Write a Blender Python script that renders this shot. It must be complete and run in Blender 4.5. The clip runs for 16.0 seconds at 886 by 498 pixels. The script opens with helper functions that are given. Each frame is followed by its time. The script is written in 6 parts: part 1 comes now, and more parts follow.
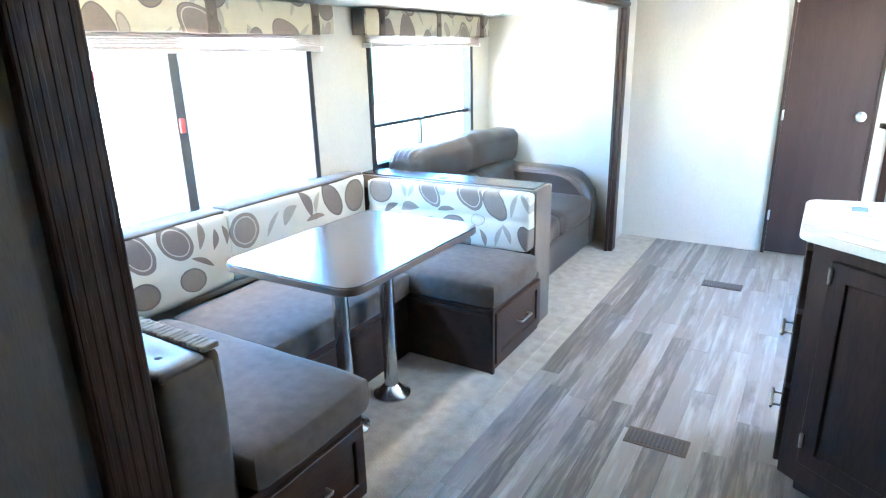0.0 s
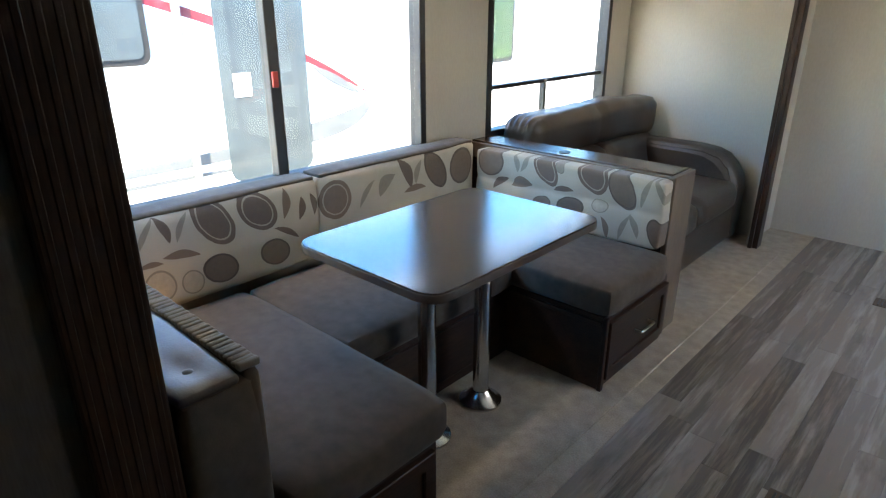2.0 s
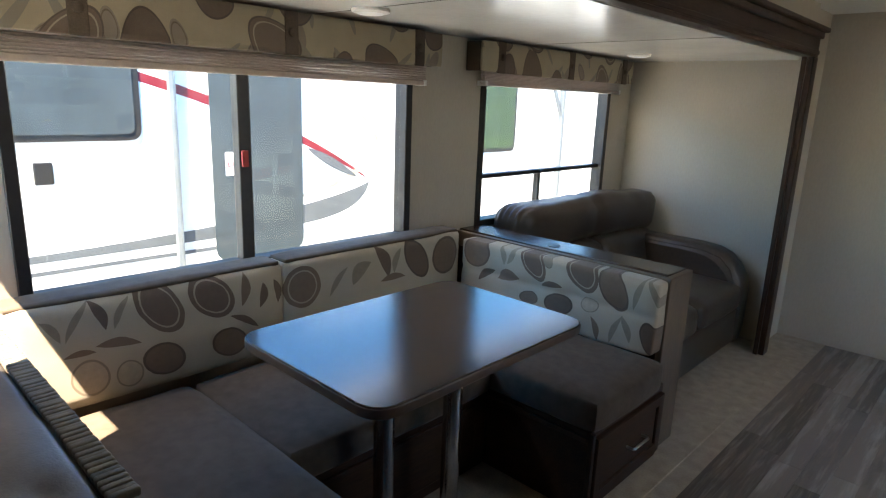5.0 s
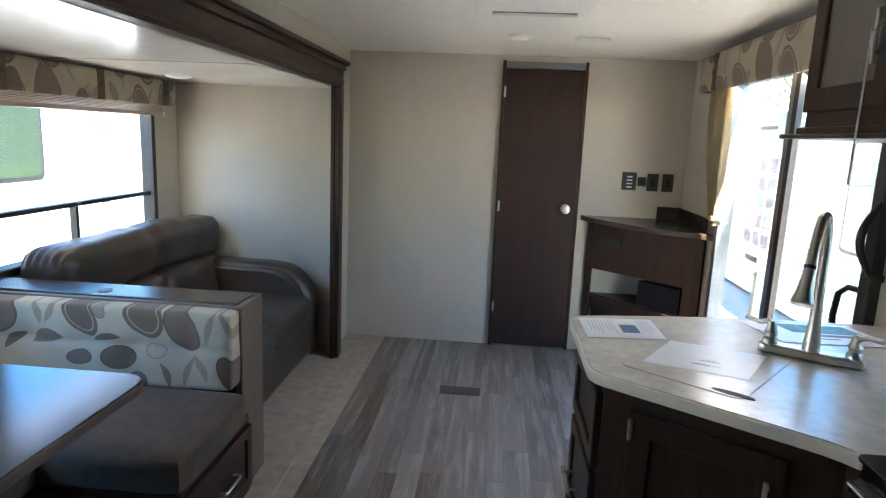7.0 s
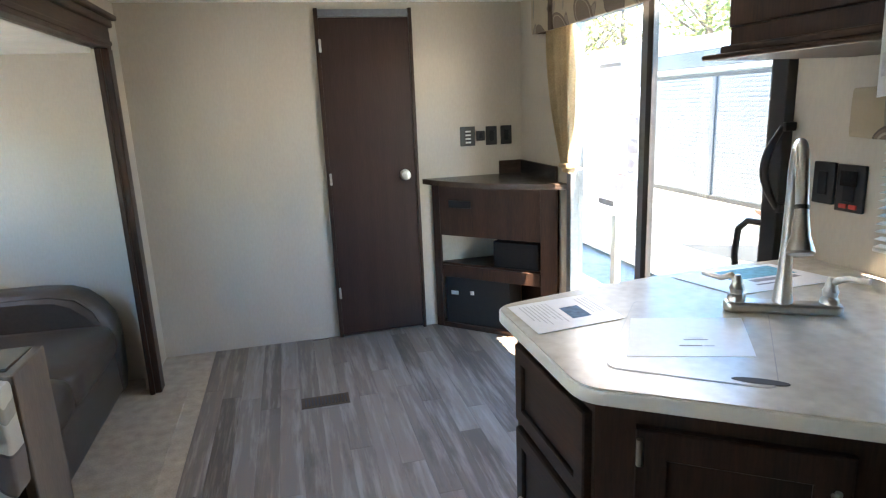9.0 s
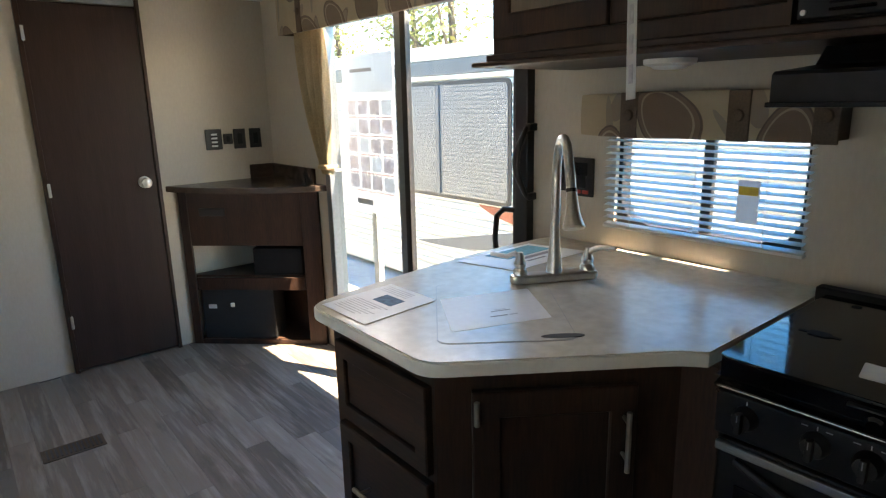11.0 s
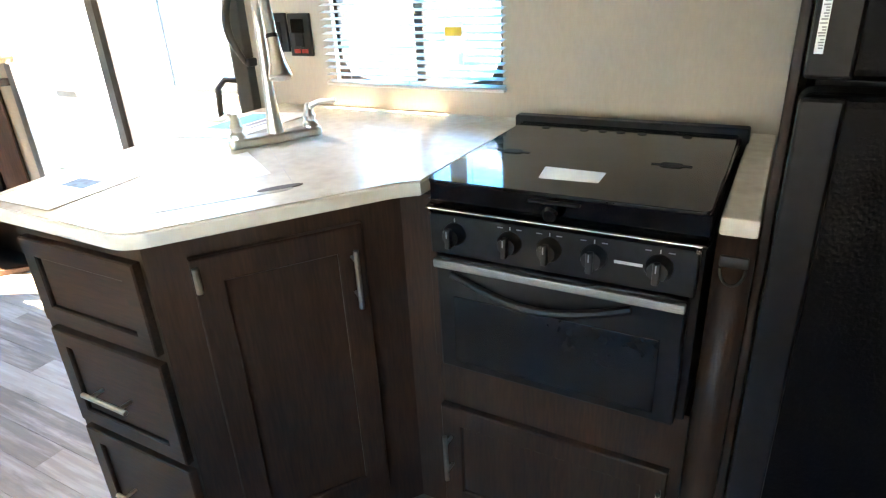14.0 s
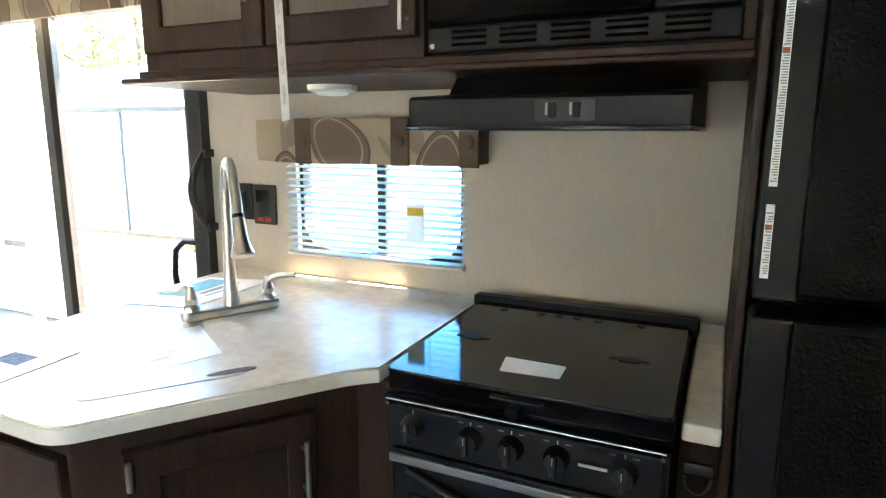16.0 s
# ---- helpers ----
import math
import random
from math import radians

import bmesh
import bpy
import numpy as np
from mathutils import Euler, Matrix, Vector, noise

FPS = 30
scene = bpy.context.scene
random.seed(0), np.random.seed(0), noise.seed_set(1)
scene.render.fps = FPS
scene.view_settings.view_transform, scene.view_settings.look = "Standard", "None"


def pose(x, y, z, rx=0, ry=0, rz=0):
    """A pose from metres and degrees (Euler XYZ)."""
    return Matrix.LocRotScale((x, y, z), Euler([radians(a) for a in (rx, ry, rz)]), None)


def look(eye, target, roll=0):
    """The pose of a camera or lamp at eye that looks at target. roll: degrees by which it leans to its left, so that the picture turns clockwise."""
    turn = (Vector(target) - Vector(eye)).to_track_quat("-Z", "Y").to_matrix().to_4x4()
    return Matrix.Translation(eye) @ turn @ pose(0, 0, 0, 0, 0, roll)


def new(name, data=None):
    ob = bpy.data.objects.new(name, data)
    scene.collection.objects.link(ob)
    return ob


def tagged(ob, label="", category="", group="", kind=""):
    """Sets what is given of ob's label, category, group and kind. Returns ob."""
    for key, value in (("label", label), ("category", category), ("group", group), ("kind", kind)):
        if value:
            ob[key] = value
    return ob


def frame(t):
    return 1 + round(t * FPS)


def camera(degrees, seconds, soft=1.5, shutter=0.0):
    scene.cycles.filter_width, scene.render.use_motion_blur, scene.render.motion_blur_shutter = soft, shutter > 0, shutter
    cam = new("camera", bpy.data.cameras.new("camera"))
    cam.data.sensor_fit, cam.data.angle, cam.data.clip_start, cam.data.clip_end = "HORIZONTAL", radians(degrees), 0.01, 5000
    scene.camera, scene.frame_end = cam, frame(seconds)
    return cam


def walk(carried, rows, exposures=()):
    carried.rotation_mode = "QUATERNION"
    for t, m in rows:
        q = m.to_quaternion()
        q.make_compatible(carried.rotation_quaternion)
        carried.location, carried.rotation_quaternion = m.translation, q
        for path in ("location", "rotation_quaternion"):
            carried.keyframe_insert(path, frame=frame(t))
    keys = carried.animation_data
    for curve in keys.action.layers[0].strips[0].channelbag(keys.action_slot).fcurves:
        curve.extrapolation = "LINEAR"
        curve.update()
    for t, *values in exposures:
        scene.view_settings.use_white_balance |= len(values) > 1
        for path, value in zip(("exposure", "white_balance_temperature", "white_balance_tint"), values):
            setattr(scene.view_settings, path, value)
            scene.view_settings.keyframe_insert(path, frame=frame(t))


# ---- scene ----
cam = camera(71.6, 16.0, soft=1.2)
PATH = [
    (0, (0.364, 0.102, 1.441), (-0.627, 1.729, 0.833), -1.4),
    (0.5, (0.272, 0.195, 1.485), (-0.958, 1.657, 0.893), -6.0),
    (1, (0.211, 0.345, 1.481), (-1.093, 1.744, 0.896), -5.6),
    (1.5, (0.17, 0.395, 1.472), (-1.166, 1.744, 0.843), -1.7),
    (2, (0.16, 0.45, 1.429), (-1.098, 1.822, 0.697), -0.0),
    (2.5, (0.124, 0.605, 1.389), (-1.196, 1.883, 0.599), 0.2),
    (3, (0.112, 0.748, 1.378), (-1.228, 1.938, 0.489), -0.8),
    (3.2, (0.119, 0.744, 1.37), (-1.133, 2.027, 0.484), 0.1),
    (5.3, (0.113, 0.674, 1.417), (-1.211, 2.107, 0.982), 1.9),
    (5.5, (0.107, 0.679, 1.424), (-1.11, 2.202, 0.975), 2.2),
    (6, (0.123, 0.704, 1.447), (-0.69, 2.49, 1.064), 5.2),
    (6.5, (0.127, 0.716, 1.436), (-0.309, 2.647, 1.152), 5.2),
    (7, (0.121, 0.782, 1.432), (-0.037, 2.743, 1.071), 2.4),
    (7.5, (0.103, 0.984, 1.414), (0.104, 2.949, 1.041), -0.3),
    (8, (0.033, 1.115, 1.409), (0.251, 3.08, 1.103), 3.2),
    (8.2, (0.014, 1.145, 1.401), (0.31, 3.081, 0.997), 1.7),
    (10.3, (-0.213, 1.407, 1.383), (0.545, 3.201, 0.928), -2.0),
    (10.5, (-0.224, 1.387, 1.381), (0.689, 3.123, 0.989), -1.3),
    (11, (-0.258, 1.323, 1.378), (0.967, 2.833, 0.91), -1.3),
    (11.5, (-0.26, 1.264, 1.368), (1.186, 2.564, 0.9), -0.8),
    (12, (-0.261, 1.221, 1.348), (1.336, 2.311, 0.837), -2.7),
    (12.5, (-0.266, 1.206, 1.315), (1.348, 2.192, 0.665), -3.8),
    (13, (-0.267, 1.211, 1.284), (1.323, 2.143, 0.508), -1.7),
    (13.5, (-0.254, 1.213, 1.273), (1.326, 2.136, 0.466), -1.1),
    (14, (-0.183, 1.239, 1.276), (1.403, 2.145, 0.461), -3.0),
    (14.5, (-0.095, 1.278, 1.289), (1.549, 2.163, 0.57), -2.1),
    (15, (-0.056, 1.292, 1.281), (1.578, 2.185, 0.552), -0.4),
    (15.5, (-0.095, 1.285, 1.32), (1.6, 2.198, 0.781), 0.9),
    (16, (-0.161, 1.268, 1.35), (1.625, 2.089, 0.98), 0.2),
]
EXPOSURES = [
    (0.0, 6.43, 6180, 7), (0.5, 5.78, 6830, 9), (1.0, 5.33, 7330, 10), (1.5, 4.80, 7830, 11), (2.0, 4.34, 8030, 12), (3.0, 3.93, 8180, 12), (5.5, 3.14, 8000, 14),
    (6.0, 2.98, 7900, 14), (6.5, 3.49, 7800, 14), (7.0, 4.02, 7480, 13), (8.0, 4.48, 7480, 14), (10.5, 3.85, 8400, 14), (11.0, 3.55, 8650, 15), (12.0, 3.36, 8800, 16), (12.5, 3.67, 8950, 17), (13.0, 4.50, 9280, 18), (13.5, 5.33, 9030, 15), (14.5, 5.98, 8780, 14), (15.5, 5.73, 8780, 14), (16.0, 5.27, 8580, 13),
]
walk(cam, [(t, look(eye, target, roll)) for t, eye, target, roll in PATH], EXPOSURES)

# ---- world, sun, exposure ----
SUN_TO = Vector((0.22, -0.43, 1.0)).normalized()
world = bpy.data.worlds.new("sky")
scene.world = world
world.use_nodes = True
wn = world.node_tree.nodes
sky = wn.new("ShaderNodeTexSky")
sky.sky_type = "NISHITA"
sky.sun_disc = False
sky.dust_density, sky.ozone_density = 0.0, 3.0
sky.sun_elevation = math.asin(SUN_TO.z)
sky.sun_rotation = math.atan2(SUN_TO.x, SUN_TO.y)
deep = wn.new("ShaderNodeHueSaturation")     # a clear, deep blue day
deep.inputs["Saturation"].default_value = 1.42
world.node_tree.links.new(sky.outputs[0], deep.inputs["Color"])
world.node_tree.links.new(deep.outputs[0], wn["Background"].inputs[0])
wn["Background"].inputs[1].default_value = 0.12
sun_data = bpy.data.lights.new("sun", "SUN")
sun_data.energy, sun_data.angle, sun_data.color = 4.6, radians(0.5), (1.0, 0.95, 0.87)
sun = new("sun", sun_data)
sun.matrix_world = look(SUN_TO * 30, (0, 0, 0))




def fill_strip(y0, y1, x, z, tilt, turn, watts):
    """Added area lamp under one opening's head, to top up the sky light."""
    d = bpy.data.lights.new("window_fill", "AREA")
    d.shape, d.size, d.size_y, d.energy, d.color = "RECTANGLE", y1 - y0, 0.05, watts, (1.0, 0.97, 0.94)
    ob = new("window_fill", d)
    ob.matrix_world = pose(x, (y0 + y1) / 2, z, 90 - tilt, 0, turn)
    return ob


fill_strip(1.12, 2.60, -1.99, 1.505, 50, -90, 0.4)
fill_strip(3.17, 4.38, -1.99, 1.525, 50, -90, 0.35)
fill_strip(2.92, 4.22, 1.39, 1.735, 45, 90, 0.7)

# ---- plan, in metres ----
XS, XR, XL = -1.97, 1.36, -0.85      # slide-out wall, kitchen wall, side wall
YN, YF = -0.55, 4.97                  # wall behind, end wall
ZC, ZS = 1.97, 1.70                  # ceilings of the room and of the slide-out
SY0, SY1 = 0.80, 4.70                # slide-out, inside


# ---- mesh helpers ----
def box(bm, x0, y0, z0, x1, y1, z1, bevel=0.0, seg=2, m=None):
    c = bmesh.ops.create_cube(bm, size=1.0)
    vs = c["verts"]
    for v in vs:
        v.co = Vector(((x0 + x1) / 2 + v.co.x * (x1 - x0), (y0 + y1) / 2 + v.co.y * (y1 - y0), (z0 + z1) / 2 + v.co.z * (z1 - z0)))
    if bevel > 0:
        es = list({e for v in vs for e in v.link_edges})
        r = bmesh.ops.bevel(bm, geom=es, offset=bevel, segments=seg, profile=0.5, affect="EDGES")
        vs = list({v for f in r["faces"] for v in f.verts} | {v for v in vs if v.is_valid})
    if m is not None:
        for v in vs:
            v.co = m @ v.co
    return vs


def B(x0, y0, z0, x1, y1, z1, bevel=0.0, seg=2, m=None):
    bm = bmesh.new()
    box(bm, x0, y0, z0, x1, y1, z1, bevel, seg, m)
    return bm


def prism(bm, pts, z0, z1, bevel=0.0, m=None):
    """An upright prism over the outline pts (x, y)."""
    low = [bm.verts.new((x, y, z0)) for x, y in pts]
    high = [bm.verts.new((x, y, z1)) for x, y in pts]
    n = len(pts)
    fs = [bm.faces.new(low[::-1]), bm.faces.new(high)]
    fs += [bm.faces.new((low[i], low[(i + 1) % n], high[(i + 1) % n], high[i])) for i in range(n)]
    bmesh.ops.recalc_face_normals(bm, faces=fs)
    vs = low + high
    if bevel > 0:
        es = list({e for f in fs[:2] for e in f.edges})
        r = bmesh.ops.bevel(bm, geom=es, offset=bevel, segments=2, profile=0.5, affect="EDGES")
        vs = list({v for f in r["faces"] for v in f.verts} | {v for v in vs if v.is_valid})
    if m is not None:
        for v in vs:
            v.co = m @ v.co
    return bm


def rounded(pts, radius, seg=5):
    """The outline pts with its corners rounded."""
    out, n = [], len(pts)
    for i in range(n):
        p, a, b = Vector(pts[i]), Vector(pts[i - 1]), Vector(pts[(i + 1) % n])
        r = radius[i] if isinstance(radius, (list, tuple)) else radius
        if r <= 0:
            out.append(tuple(p))
            continue
        u, v = (a - p).normalized(), (b - p).normalized()
        s, e = p + u * r, p + v * r
        for k in range(seg + 1):
            t = k / seg
            q = s * (1 - t) ** 2 + p * 2 * t * (1 - t) + e * t * t
            out.append((q.x, q.y))
    return out


def tube(bm, path, radius, sides=10, caps=True):
    """A round bar along a path of points; radius is one number or one for each point."""
    path = [Vector(p) for p in path]
    rings = []
    d0 = (path[1] - path[0]).normalized()
    up = d0.orthogonal().normalized()
    for i, p in enumerate(path):
        d = (path[min(i + 1, len(path) - 1)] - path[max(i - 1, 0)]).normalized()
        a = (up - d * up.dot(d)).normalized()
        b = d.cross(a)
        r = radius[i] if isinstance(radius, (list, tuple)) else radius
        rings.append([bm.verts.new(p + a * (r * math.cos(2 * math.pi * k / sides)) + b * (r * math.sin(2 * math.pi * k / sides))) for k in range(sides)])
        up = a
    for r0, r1 in zip(rings, rings[1:]):
        for k in range(sides):
            bm.faces.new((r0[k], r0[(k + 1) % sides], r1[(k + 1) % sides], r1[k]))
    if caps:
        bm.faces.new(rings[0][::-1])
        bm.faces.new(rings[-1])
    bmesh.ops.recalc_face_normals(bm, faces=bm.faces[:])
    return bm


def T(path, radius, sides=10):
    return tube(bmesh.new(), path, radius, sides)


def pillow(x0, y0, z0, x1, y1, z1, bevel=0.03, cuts=8, puff=0.012, dents=(), axis=2, seed=1):
    """A stuffed cushion: a rounded block with swollen, slightly uneven faces and buttoned dents (points with a depth)."""
    bm = B(x0, y0, z0, x1, y1, z1)
    bmesh.ops.subdivide_edges(bm, edges=bm.edges[:], cuts=cuts, use_grid_fill=True)
    c = Vector(((x0 + x1) / 2, (y0 + y1) / 2, (z0 + z1) / 2))
    h = Vector(((x1 - x0) / 2, (y1 - y0) / 2, (z1 - z0) / 2))
    for v in bm.verts:
        d = v.co - c
        # pull edges and corners in to a round
        q = Vector([max(abs(d[i]) - (h[i] - bevel), 0.0) for i in range(3)])
        if q.length > bevel:
            q2 = q * (bevel / q.length)
            for i in range(3):
                if q[i] > 0:
                    d[i] = math.copysign(h[i] - bevel + q2[i], d[i])
        for i in range(3):
            j, k = (i + 1) % 3, (i + 2) % 3
            face = max(0.0, (abs(d[i]) / h[i] - 0.85) / 0.15)
            bulge = (1 - min(1, abs(d[j]) / h[j]) ** 2) * (1 - min(1, abs(d[k]) / h[k]) ** 2)
            d[i] += math.copysign(puff * face * bulge ** 0.6, d[i])
        v.co = c + d
        w = noise.noise(v.co * 7.0 + Vector((seed, seed * 2.3, 0))) * 0.004
        for px, py, pz, depth, rad in dents:
            r = (v.co - Vector((px, py, pz))).length
            w -= depth * math.exp(-(r / rad) ** 2)
        n = Vector([d[i] / h[i] if abs(d[i]) / h[i] > 0.8 else 0 for i in range(3)])
        if n.length > 0:
            v.co += n.normalized() * w
    bmesh.ops.recalc_face_normals(bm, faces=bm.faces[:])
    return bm


def ring(bm, w0, w1, z0, z1, rail, y0, y1, m=None):
    """One closed rectangular frame, w along x, upright, from y0 to y1 in depth."""
    o = [(w0, z0), (w1, z0), (w1, z1), (w0, z1)]
    i = [(w0 + rail, z0 + rail), (w1 - rail, z0 + rail), (w1 - rail, z1 - rail), (w0 + rail, z1 - rail)]
    e = 0.003
    o2 = [(w0 + e, z0 + e), (w1 - e, z0 + e), (w1 - e, z1 - e), (w0 + e, z1 - e)]
    i2 = [(w0 + rail - e, z0 + rail - e), (w1 - rail + e, z0 + rail - e), (w1 - rail + e, z1 - rail + e), (w0 + rail - e, z1 - rail + e)]
    lay = [(o, y0), (o, y1 - e), (o2, y1), (i2, y1), (i, y1 - e), (i, y0)]
    vs = [[bm.verts.new((x, y, z)) for x, z in ps] for ps, y in lay]
    for a in range(6):
        b = (a + 1) % 6
        for k in range(4):
            bm.faces.new((vs[a][k], vs[a][(k + 1) % 4], vs[b][(k + 1) % 4], vs[b][k]))
    bmesh.ops.recalc_face_normals(bm, faces=bm.faces[:])
    if m is not None:
        for r in vs:
            for v in r:
                v.co = m @ v.co
    return bm


def thicken(bm, off):
    """Gives an open sheet a thickness along the vector off."""
    r = bmesh.ops.extrude_face_region(bm, geom=bm.faces[:])
    for e in r["geom"]:
        if isinstance(e, bmesh.types.BMVert):
            e.co += Vector(off)
    bmesh.ops.recalc_face_normals(bm, faces=bm.faces[:])
    return bm


def finish(bm, name, material, smooth=True):
    me = bpy.data.meshes.new(name)
    bm.to_mesh(me)
    bm.free()
    me.materials.append(material)
    if smooth:
        me.polygons.foreach_set("use_smooth", [True] * len(me.polygons))
        me.set_sharp_from_angle(angle=radians(38))
        areas = np.zeros(len(me.polygons))
        me.polygons.foreach_get("area", areas)
        flat = (areas > 0.0012) & (areas > 5 * np.median(areas))
        me.polygons.foreach_set("use_smooth", (~flat).tolist())
    return me


def part(name, bm, material, parent, label=""):
    """One mesh under a thing (an Empty) or under a part; the bmesh is in world metres."""
    ob = new(name, finish(bm, name, material))
    ob.parent = parent
    if parent.type == "EMPTY":
        ob.matrix_parent_inverse = parent.matrix_basis.inverted()
    elif "at" in parent:
        ob.matrix_parent_inverse = Matrix.Translation(parent["at"]).inverted()
    return tagged(ob, label)


def thing(name, at, label, category, group="", kind=""):
    ob = new(name)
    ob.empty_display_size = 0.1
    ob.matrix_basis = Matrix.Translation(at)
    return tagged(ob, label, category, group, kind)


def solo(name, bm, material, label, category, group="", kind=""):
    return tagged(new(name, finish(bm, name, material)), label, category, group, kind)


# ---- materials ----
def material(name, base, rough=0.5, metal=0.0, spec=0.5, var=0.12, scale=(6, 60), bump=0.0, bump_scale=200.0, stretch=(1, 1, 1), second=None, coat=0.0, sheen=0.0, even=False):
    """A surface with two scales of variation in colour, roughness and relief."""
    m = bpy.data.materials.new(name)
    m.use_nodes = True
    nt = m.node_tree
    n, l = nt.nodes, nt.links
    p = n["Principled BSDF"]
    p.inputs["Metallic"].default_value = metal
    p.inputs["Specular IOR Level"].default_value = spec
    p.inputs["Coat Weight"].default_value = coat
    p.inputs["Sheen Weight"].default_value = sheen
    tc = n.new("ShaderNodeTexCoord")
    mp = n.new("ShaderNodeMapping")
    mp.inputs["Scale"].default_value = stretch
    l.new(tc.outputs["Object"], mp.inputs[0])
    a, b = n.new("ShaderNodeTexNoise"), n.new("ShaderNodeTexNoise")
    for t, s in ((a, scale[0]), (b, scale[1])):
        t.inputs["Scale"].default_value = s
        t.inputs["Detail"].default_value = 5
        l.new(mp.outputs[0], t.inputs["Vector"])
    mix = n.new("ShaderNodeMath")
    mix.operation = "ADD"
    l.new(a.outputs[0], mix.inputs[0])
    l.new(b.outputs[0], mix.inputs[1])
    half = n.new("ShaderNodeMath")
    half.operation = "MULTIPLY"
    half.inputs[1].default_value = 0.5
    l.new(mix.outputs[0], half.inputs[0])
    ramp = n.new("ShaderNodeValToRGB")
    lo = second or tuple(c * (1 - 2 * var) for c in base)
    hi = tuple(min(1, c * (1 + var)) for c in base)
    ramp.color_ramp.elements[0].position, ramp.color_ramp.elements[1].position = 0.35, 0.65
    ramp.color_ramp.elements[0].color = (*lo, 1)
    ramp.color_ramp.elements[1].color = (*hi, 1)
    l.new(half.outputs[0], ramp.inputs[0])
    l.new(ramp.outputs[0], p.inputs["Base Color"])
    rr = n.new("ShaderNodeMapRange")
    rr.inputs["To Min"].default_value, rr.inputs["To Max"].default_value = rough * (1 if even else 0.8), min(1, rough * (1 if even else 1.2))
    l.new(a.outputs[0], rr.inputs[0])
    l.new(rr.outputs[0], p.inputs["Roughness"])
    if bump:
        t = n.new("ShaderNodeTexNoise")
        t.inputs["Scale"].default_value = bump_scale
        t.inputs["Detail"].default_value = 4
        l.new(mp.outputs[0], t.inputs["Vector"])
        bp = n.new("ShaderNodeBump")
        bp.inputs["Strength"].default_value = bump
        bp.inputs["Distance"].default_value = 0.004
        l.new(t.outputs[0], bp.inputs["Height"])
        l.new(bp.outputs[0], p.inputs["Normal"])
    return m


def printed_fabric(name, axes, pale=(0.58, 0.51, 0.405), deep=(0.45, 0.39, 0.30)):
    """Cream cloth printed with brown ovals, rings and thin leaf strokes; axes: which two coordinates it is laid along."""
    m = bpy.data.materials.new(name)
    m.use_nodes = True
    nt = m.node_tree
    n, l = nt.nodes, nt.links
    p = n["Principled BSDF"]
    p.inputs["Roughness"].default_value = 0.85
    p.inputs["Sheen Weight"].default_value = 0.15

    def math_(op, a, b=None, c=None):
        t = n.new("ShaderNodeMath")
        t.operation = op
        for i, v in enumerate((a, b, c)):
            if v is None:
                continue
            if isinstance(v, (int, float)):
                t.inputs[i].default_value = v
            else:
                l.new(v, t.inputs[i])
        return t.outputs[0]

    tc = n.new("ShaderNodeTexCoord")
    sep = n.new("ShaderNodeSeparateXYZ")
    l.new(tc.outputs["Object"], sep.inputs[0])
    com = n.new("ShaderNodeCombineXYZ")
    l.new(sep.outputs[axes[0]], com.inputs[0])
    l.new(sep.outputs[axes[1]], com.inputs[1])

    def motif(scale, offset, ratio, size, ring):
        """Ovals turned at random about scattered centres: (inside, rim)."""
        mp = n.new("ShaderNodeMapping")
        mp.inputs["Location"].default_value = (offset, offset * 0.37, 0)
        mp.inputs["Scale"].default_value = (scale, scale, scale)
        l.new(com.outputs[0], mp.inputs[0])
        v = n.new("ShaderNodeTexVoronoi")
        v.voronoi_dimensions = "2D"
        v.inputs["Scale"].default_value = 1.0
        v.inputs["Randomness"].default_value = 0.55
        l.new(mp.outputs[0], v.inputs["Vector"])
        d = n.new("ShaderNodeVectorMath")
        d.operation = "SUBTRACT"
        l.new(mp.outputs[0], d.inputs[0])
        l.new(v.outputs["Position"], d.inputs[1])
        rnd = n.new("ShaderNodeSeparateColor")
        l.new(v.outputs["Color"], rnd.inputs[0])
        rot = n.new("ShaderNodeVectorRotate")
        rot.rotation_type = "Z_AXIS"
        l.new(d.outputs[0], rot.inputs["Vector"])
        l.new(math_("MULTIPLY_ADD", rnd.outputs[0], 1.8, -0.9), rot.inputs["Angle"])
        s = n.new("ShaderNodeSeparateXYZ")
        l.new(rot.outputs[0], s.inputs[0])
        # egg shape: narrower towards the top
        x = math_("MULTIPLY", s.outputs[0], math_("MULTIPLY_ADD", s.outputs[1], 0.9, ratio))
        r = math_("SQRT", math_("ADD", math_("MULTIPLY", x, x), math_("MULTIPLY", s.outputs[1], s.outputs[1])))
        big = math_("MULTIPLY_ADD", rnd.outputs[1], size * 0.35, size * 0.75)
        inside = math_("LESS_THAN", r, big)
        rim = math_("LESS_THAN", math_("ABSOLUTE", math_("SUBTRACT", r, math_("MULTIPLY", big, ring))), 0.013)
        rings = math_("MULTIPLY", rim, math_("GREATER_THAN", rnd.outputs[2], 0.45))
        edge = math_("LESS_THAN", math_("ABSOLUTE", math_("SUBTRACT", r, math_("MULTIPLY", big, 0.96))), 0.012)
        return inside, rings, rnd.outputs[2], edge

    in1, ring1, rnd1, edge1 = motif(4.1, 0.3, 1.4, 0.43, 0.78)
    in2, ring2, _, _ = motif(5.2, 3.7, 6.5, 0.46, 0.8)
    in3, ring3, rnd3, _ = motif(4.7, 7.9, 2.1, 0.27, 0.80)

